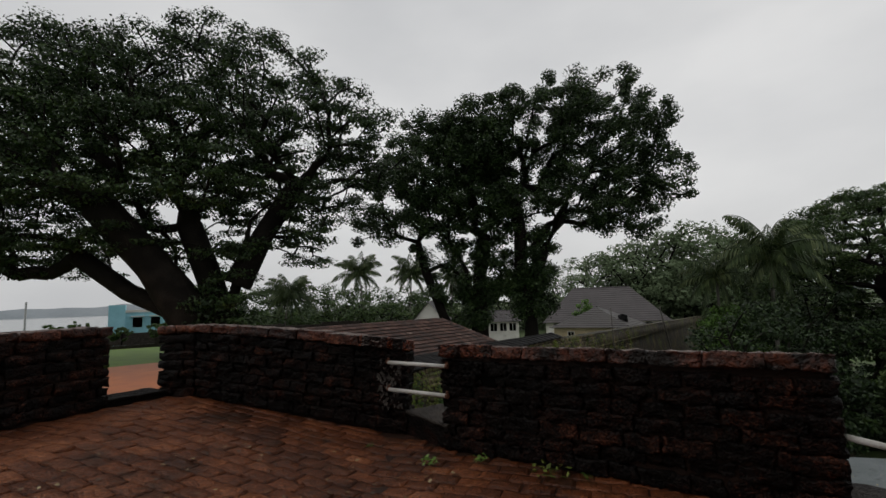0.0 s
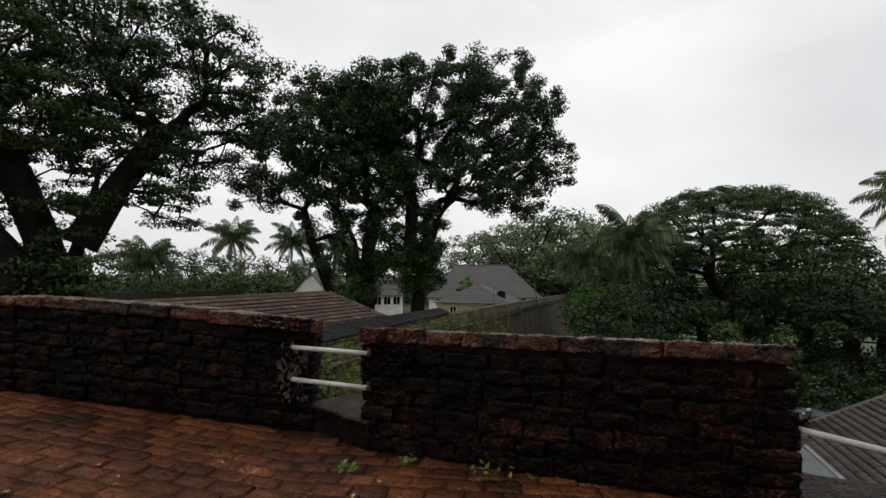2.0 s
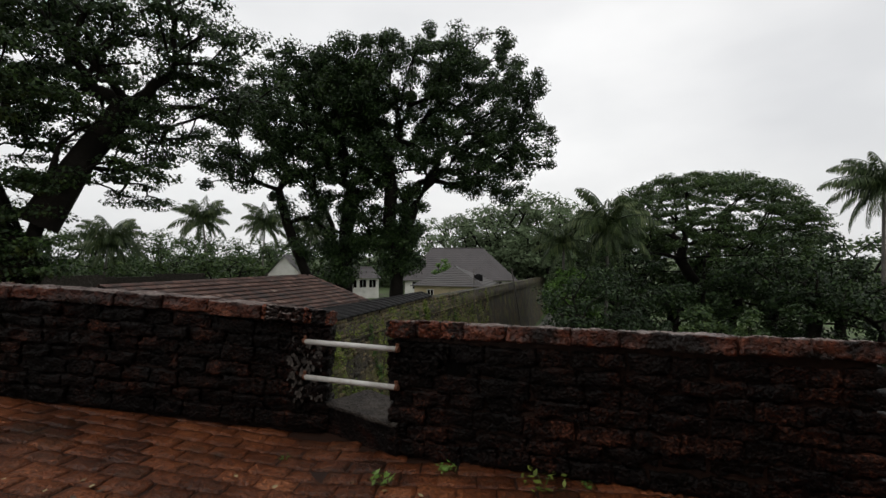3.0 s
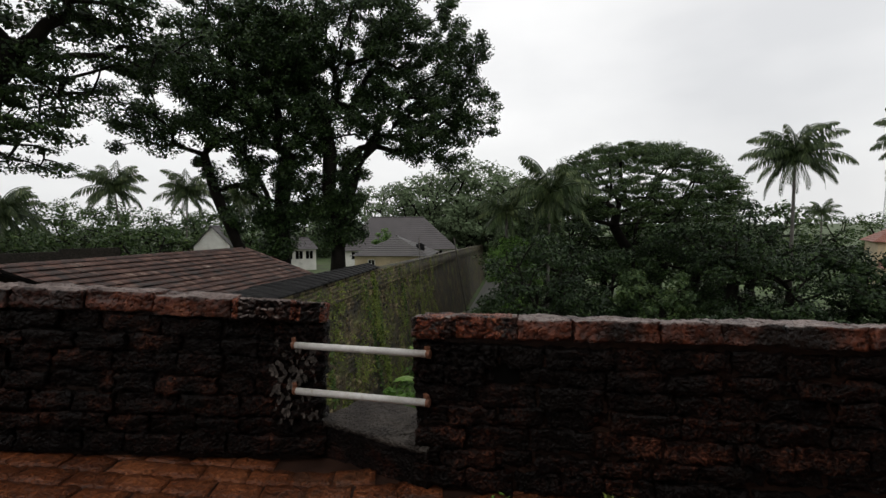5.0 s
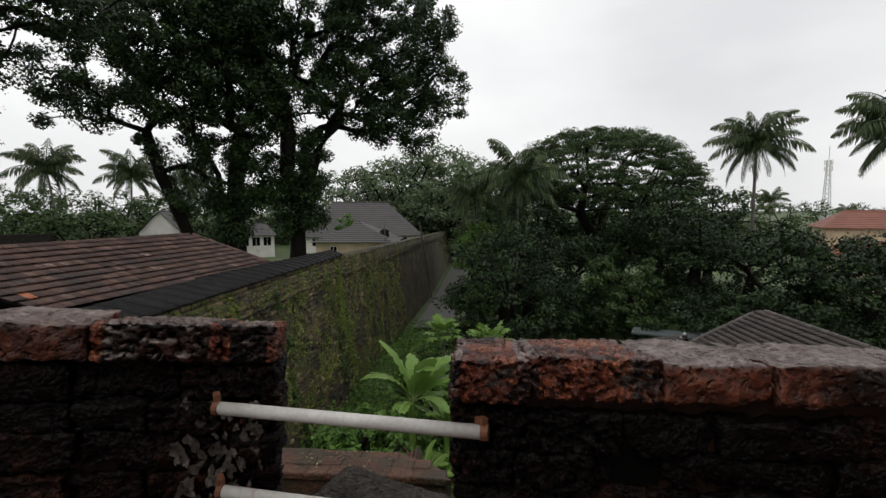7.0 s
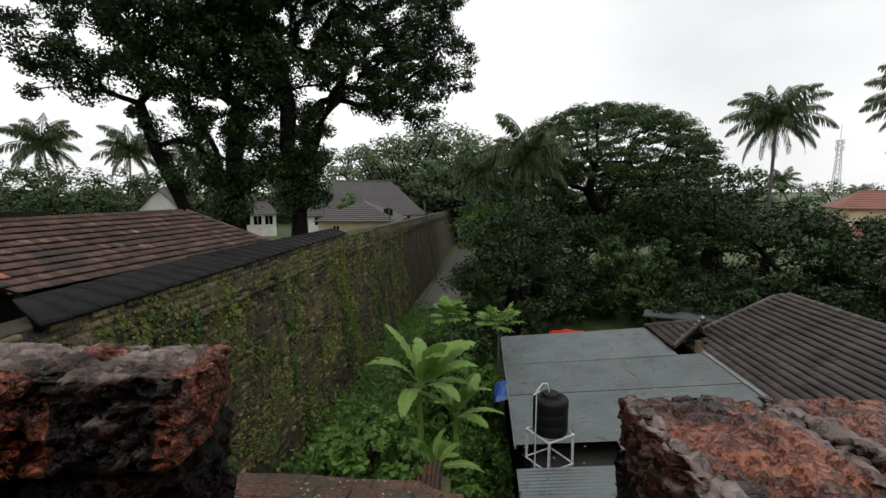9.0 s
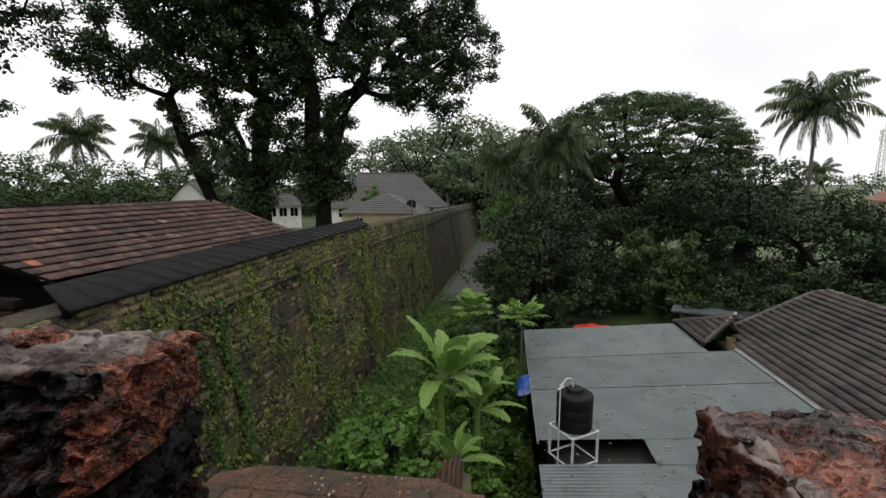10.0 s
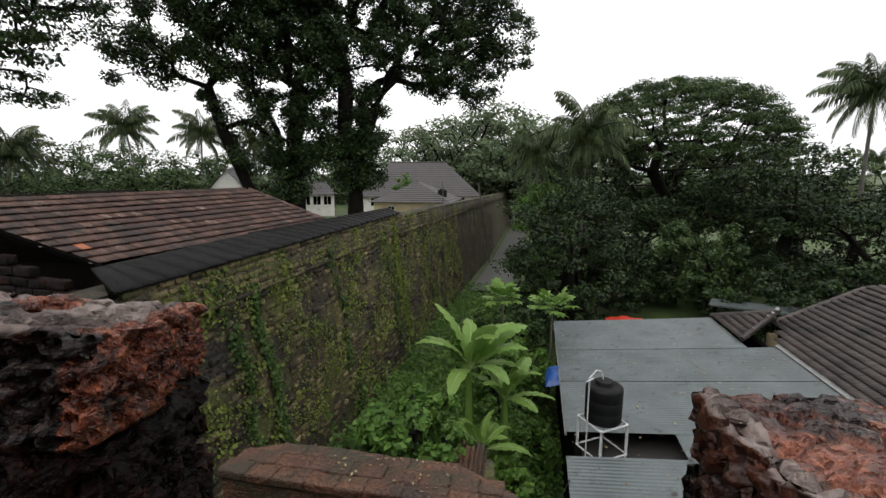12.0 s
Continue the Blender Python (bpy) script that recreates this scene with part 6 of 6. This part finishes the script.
def wall_creepers():
    rng = np.random.default_rng(77)
    def scatter(name, label, spots, size, mat, k, spread=1.4, keep=False):
        c = []
        for u, dd, r in spots:
            if keep and rng.random() > 0.55 + 1.6 * noise.noise(Vector((u * 0.45, dd * 0.7, 2.0))):
                continue
            n = max(3, int(k * r))
            for a, b in zip(u + rng.normal(size=n) * r, dd + rng.normal(size=n) * r * spread):
                if 0.05 < b < 9:
                    c.append(uv_point(a, BATTER * b + 0.05 + rng.uniform(0, 0.1), wall_top(a) - b))
        nrm = np.tile(np.array(WALL_N) * 0.8 + np.array((0, 0, 0.6)), (len(c), 1))
        tagged(new(name, leaves(name, np.array(c), size, mat, rng, normals=nrm, aspect=1.35)), label, "creeper", kind="stuff")
    # small yellow-green tufts in the joints, all over the face
    scatter("wall_tufts", "small yellow-green tufts growing in the wall's joints", [(rng.uniform(-1.5, 34), rng.uniform(0.1, 8.0) ** 0.95, rng.uniform(0.03, 0.16)) for i in range(4200)], 0.085, L_TUFT, 80, keep=True)
    # climbing strips of darker leaves
    strips = []
    for u0, span in ((2.6, 6.8), (8.6, 7.0), (14.5, 7), (16, 6.5), (22, 6)):
        for i in range(int(span * 5)):
            b = rng.uniform(0.5, span)
            strips.append((u0 + 0.1 * b + 0.2 * math.sin(b * 1.9 + u0), b, rng.uniform(0.07, 0.16)))
    scatter("creeper", "climbing creeper strips with green leaves on the fort wall", strips, 0.13, L_MID, 170)
    scatter("creeper", "thick dark green creeper column on the fort wall", [(3.7 + 0.1 * b + 0.12 * math.sin(b * 2.3), b, 0.09) for b in np.arange(0.9, 7.4, 0.09)], 0.13, L_MID, 420)
    scatter("creeper", "pale green creeper column on the fort wall", [(15.8 + 0.1 * b + 0.2 * math.sin(b * 1.3), b, 0.2) for b in np.arange(0.2, 6.5, 0.12)], 0.13, L_TUFT, 260)
    scatter("creeper", "bright green creeper clumps on the fort wall's upper edge", [(0.9, 1.7, 0.2), (1.3, 1.5, 0.2), (1.0, 2.2, 0.16), (1.9, 1.2, 0.16), (2.2, 0.7, 0.16), (5.5, 0.6, 0.2), (16.2, 1.5, 0.35), (16.0, 2.6, 0.4), (16.3, 4, 0.4)], 0.15, L_TUFT, 260)
    scatter("creeper", "scattered larger leaf clumps on the fort wall", [(rng.uniform(0, 26), rng.uniform(0.3, 7.5), rng.uniform(0.08, 0.2)) for i in range(190)], 0.14, L_TUFT, 90, keep=True)


def ground_cover(name, label, n, u_range, s_range, size, mat, seed, height=0.6):
    rng = np.random.default_rng(seed)
    u, s = rng.uniform(*u_range, n), rng.uniform(*s_range, n)
    hh = rng.uniform(0, 1, n) ** 1.5
    c = np.array([uv_point(a, b + BATTER * 7, ground_z(a, b) + h * height * (0.5 + noise.noise(Vector((a * 0.7, b * 0.7, seed))))) for a, b, h in zip(u, s, hh)])
    tagged(new(name, leaves(name, c, size, mat, rng, 0.5)), label, "plants", kind="stuff")


rain_tree()
twin_trees()
umbrella_tree()
wall_creepers()
ground_cover("undergrowth", "dense bright green undergrowth at the wall's foot", 17000, (2, 36), (0.0, 8), 0.17, L_BRIGHT, 5, 0.9)
ground_cover("weeds", "tall green weeds below the fort wall", 15000, (0, 30), (0.0, 7.5), 0.2, L_BRIGHT, 6, 1.5)

banana_plant(on_ground(polar(26.4, 15.0)), 3.0, 15, 2.6, 1)
banana_plant(on_ground(polar(31.2, 15.2)), 2.6, 11, 2.0, 2)
banana_plant(on_ground(polar(28.2, 13.6)), 1.1, 9, 1.7, 3)
papaya(on_ground(polar(36.7, 22.4)), 5.9, 1, 1.0)
papaya(on_ground(polar(30.6, 23)), 3.9, 2, 0.8)

# bushes along the foot of the wall
for i, (az, d, h, r, mat) in enumerate(((18.3, 9.0, 4.6, 1.2, L_MID), (21, 13.0, 2.0, 1.1, L_BRIGHT), (30, 18, 3.2, 1.7, L_BRIGHT), (33, 21, 3.8, 1.8, L_BRIGHT), (27, 21, 3.0, 1.5, L_BRIGHT), (34.5, 16.5, 2.2, 1.2, L_BRIGHT), (31.0, 13.4, 1.6, 1.1, L_BRIGHT), (33.4, 27, 3.4, 1.7, L_FAR), (34.2, 33, 4.2, 2.0, L_FAR), (33.6, 39, 4.4, 2.0, L_FAR), (29.2, 24.5, 2.6, 1.4, L_MID))):
    bush_tree("bush", "leafy green bush at the foot of the fort wall", on_ground(polar(az, d)), h, r, 40, mat, 0.2, 110, 200 + i, "bushes below the wall")

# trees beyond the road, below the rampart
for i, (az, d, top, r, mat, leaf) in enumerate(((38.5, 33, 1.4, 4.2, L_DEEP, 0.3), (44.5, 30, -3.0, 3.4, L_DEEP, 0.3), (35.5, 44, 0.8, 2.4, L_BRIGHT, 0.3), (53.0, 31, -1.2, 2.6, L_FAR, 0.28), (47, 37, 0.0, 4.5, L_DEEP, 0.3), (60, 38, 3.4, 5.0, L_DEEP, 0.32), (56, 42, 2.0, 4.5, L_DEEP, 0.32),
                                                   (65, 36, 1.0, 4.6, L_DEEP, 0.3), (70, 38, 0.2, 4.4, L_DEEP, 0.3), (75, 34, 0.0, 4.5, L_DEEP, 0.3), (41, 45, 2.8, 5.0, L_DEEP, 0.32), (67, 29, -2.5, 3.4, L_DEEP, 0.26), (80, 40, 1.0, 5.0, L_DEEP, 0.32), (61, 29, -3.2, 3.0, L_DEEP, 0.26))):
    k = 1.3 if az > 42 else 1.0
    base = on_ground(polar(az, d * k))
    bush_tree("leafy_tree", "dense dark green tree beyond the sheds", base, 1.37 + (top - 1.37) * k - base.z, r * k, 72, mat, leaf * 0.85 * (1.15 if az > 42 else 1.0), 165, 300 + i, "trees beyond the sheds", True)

bush_tree("garden_tree", "small bright green tree before the grey house", polar(18.3, 69, -9), 10.3, 2.2, 40, L_BRIGHT, 0.26, 110, 333)

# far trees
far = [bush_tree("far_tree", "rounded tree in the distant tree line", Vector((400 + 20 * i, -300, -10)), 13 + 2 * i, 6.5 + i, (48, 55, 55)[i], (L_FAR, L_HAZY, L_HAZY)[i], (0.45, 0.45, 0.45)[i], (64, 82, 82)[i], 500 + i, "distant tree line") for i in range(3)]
rng_far = random.Random(17)


def plant_far(az, d, top, which, base=-9):
    p = polar(az, d, base)
    h = 13 + 2 * which
    s = (top - base) / h
    copy_thing(far[which], Matrix.Translation(p) @ pose(0, 0, 0, 0, 0, rng_far.uniform(0, 360)) @ Matrix.Diagonal((s * 1.1, s * 1.1, s, 1)))


for az in np.arange(-25, 14, 2.5):
    d = rng_far.uniform(96, 122)
    plant_far(az + rng_far.uniform(-0.6, 0.6), d, 1.4 + d * math.tan(radians(rng_far.uniform(2.2, 3.6))), 0)
for az in np.arange(-24, 3, 2.6):
    d = rng_far.uniform(62, 82)
    plant_far(az + rng_far.uniform(-0.8, 0.8), d, 1.4 + d * math.tan(radians(rng_far.uniform(0.2, 1.8))), 0)
# taller trees behind the houses, in the leaf with the painted haze
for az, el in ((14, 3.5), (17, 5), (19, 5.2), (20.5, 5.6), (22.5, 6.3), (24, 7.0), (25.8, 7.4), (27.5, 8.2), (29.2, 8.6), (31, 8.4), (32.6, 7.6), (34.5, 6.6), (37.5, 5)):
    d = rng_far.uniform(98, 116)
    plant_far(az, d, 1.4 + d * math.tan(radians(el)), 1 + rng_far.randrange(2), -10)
for az in np.arange(36, 90, 3.4):
    d = rng_far.uniform(110, 150)
    plant_far(az, d, 1.4 + d * math.tan(radians(rng_far.uniform(0.5, 1.7))), 0)
for az in np.arange(37, 64, 3.0):
    d = rng_far.uniform(66, 80)
    plant_far(az, d, 1.4 + d * math.tan(radians(rng_far.uniform(2.4, 4.6))), 0)
for az in (-52, -47, -41, -38.5):
    plant_far(az, 85, -0.4 + rng_far.uniform(-1, 0.6), 0, -9)
for ob in far:
    for o in list(ob.children_recursive) + [ob]:
        bpy.data.objects.remove(o)

for az, dd, top in ((-36.6, 30, -0.6), (-34.5, 62, 0.2), (-31.2, 60, 0.8), (-29.5, 58, 1.2), (-40, 75, 0.6), (-38, 80, 0.8)):
    bush_tree("bush", "rounded green bush on the lawn", polar(az, dd, -1.6, (0, 0.2)), max(0.8, top + 1.6), max(0.7, (top + 1.6) * 0.7), 34, L_MID, 0.2, 90, 950 + int(dd), "bushes round the lawn")

# palms
palm(polar(64.8, 49, -9), 16.9, 4.3, 1, (1.2, 0.5), 32)
palm(polar(39.6, 42, -9), 13.6, 4.8, 2, (0.4, 0.2), 26)
palm(polar(34.2, 44, -9), 12.2, 4.0, 3, (0.3, 0.2), 18)
palm(polar(77.0, 44, -9), 16.0, 4.5, 4, (-1.4, 0.5), 30)
palm(polar(65.7, 120, -9), 13.0, 4.0, 5, (0.4, 0.2), 18)
palm(polar(-9.9, 80, -6), 13.7, 5.0, 6, (-1.2, 0.4), 30)
palm(polar(-4.2, 84, -6), 13.5, 5.0, 7, (0.4, 0.4), 30)
palm(polar(-20.2, 70, -6), 9.6, 5.0, 8, (0.8, 0.4), 28)
palm(polar(1.0, 88, -6), 12.4, 5.0, 9, (0.8, 0.4), 28)
palm(polar(71.5, 170, -9), 10.0, 4.0, 10, (0.8, 0.4), 16)

# the plant on the masonry stub, leaf litter and small finds
bush_tree("bush", "leafy green bush on a broken masonry stub", Vector((1.25, 9.95, -1.95)), 0.95, 0.68, 60, L_BRIGHT, 0.11, 80, 900, "bushes below the wall")
bush_tree("bush", "leafy green bush on a broken masonry stub", Vector((0.8, 10.15, -1.95)), 0.6, 0.45, 30, L_MID, 0.08, 80, 901, "bushes below the wall")


def litter(name, label, n, seed, spot, size=0.045):
    rng = np.random.default_rng(seed)
    c = np.array([spot(rng) for i in range(n)])
    ob = new(name, leaves(name, c, size, M_LITTER, rng, 4.0))
    tagged(ob, label, "fallen leaves", kind="stuff")


litter("leaf_litter", "scattered fallen leaves on the sheet roof", 330, 31, lambda r: YARD @ tin(r.uniform(-4, 8), r.uniform(0.1, 6.4), 0.035), 0.11)
litter("leaf_litter", "scattered fallen leaves on the brick ledge", 70, 32, lambda r: Vector((-0.62, 9.07, -0.842)) + Vector((0.82, -0.572, 0)) * r.uniform(0.35, 1.75) + Vector((0.572, 0.82, 0)) * r.uniform(0.03, 0.42), 0.03)
litter("leaf_litter", "scattered fallen leaves on the wet paving", 160, 33, lambda r: (lambda x, y: Vector((x, y, parapet_floor(x, y) + 0.012)))(r.uniform(-3.2, 0.3), r.uniform(2.0, 5.3)))

# weeds in the paving
weed("weed", "small bright green weed growing between pavers", -0.17, 5.02, 0.0, 0.17, 30, 1, L_BANANA)
weed("weed", "small bright green weed growing between pavers", 0.34, 5.06, 0.0, 0.15, 30, 2, L_BANANA)
weed("weed", "thin yellowing weeds at the parapet's foot", 0.95, 4.62, 0.0, 0.2, 26, 3, L_TUFT, 0.9)
weed("weed", "tiny weed flat in a paving joint", -0.86, 5.62, 0.01, 0.08, 10, 4)
weed("weed", "tiny weed flat in a paving joint", -2.3, 5.1, 0.12, 0.09, 10, 5)
weed("weed", "small bright green weeds at the parapet's foot", 1.25, 4.5, 0.0, 0.11, 12, 6)
paving()
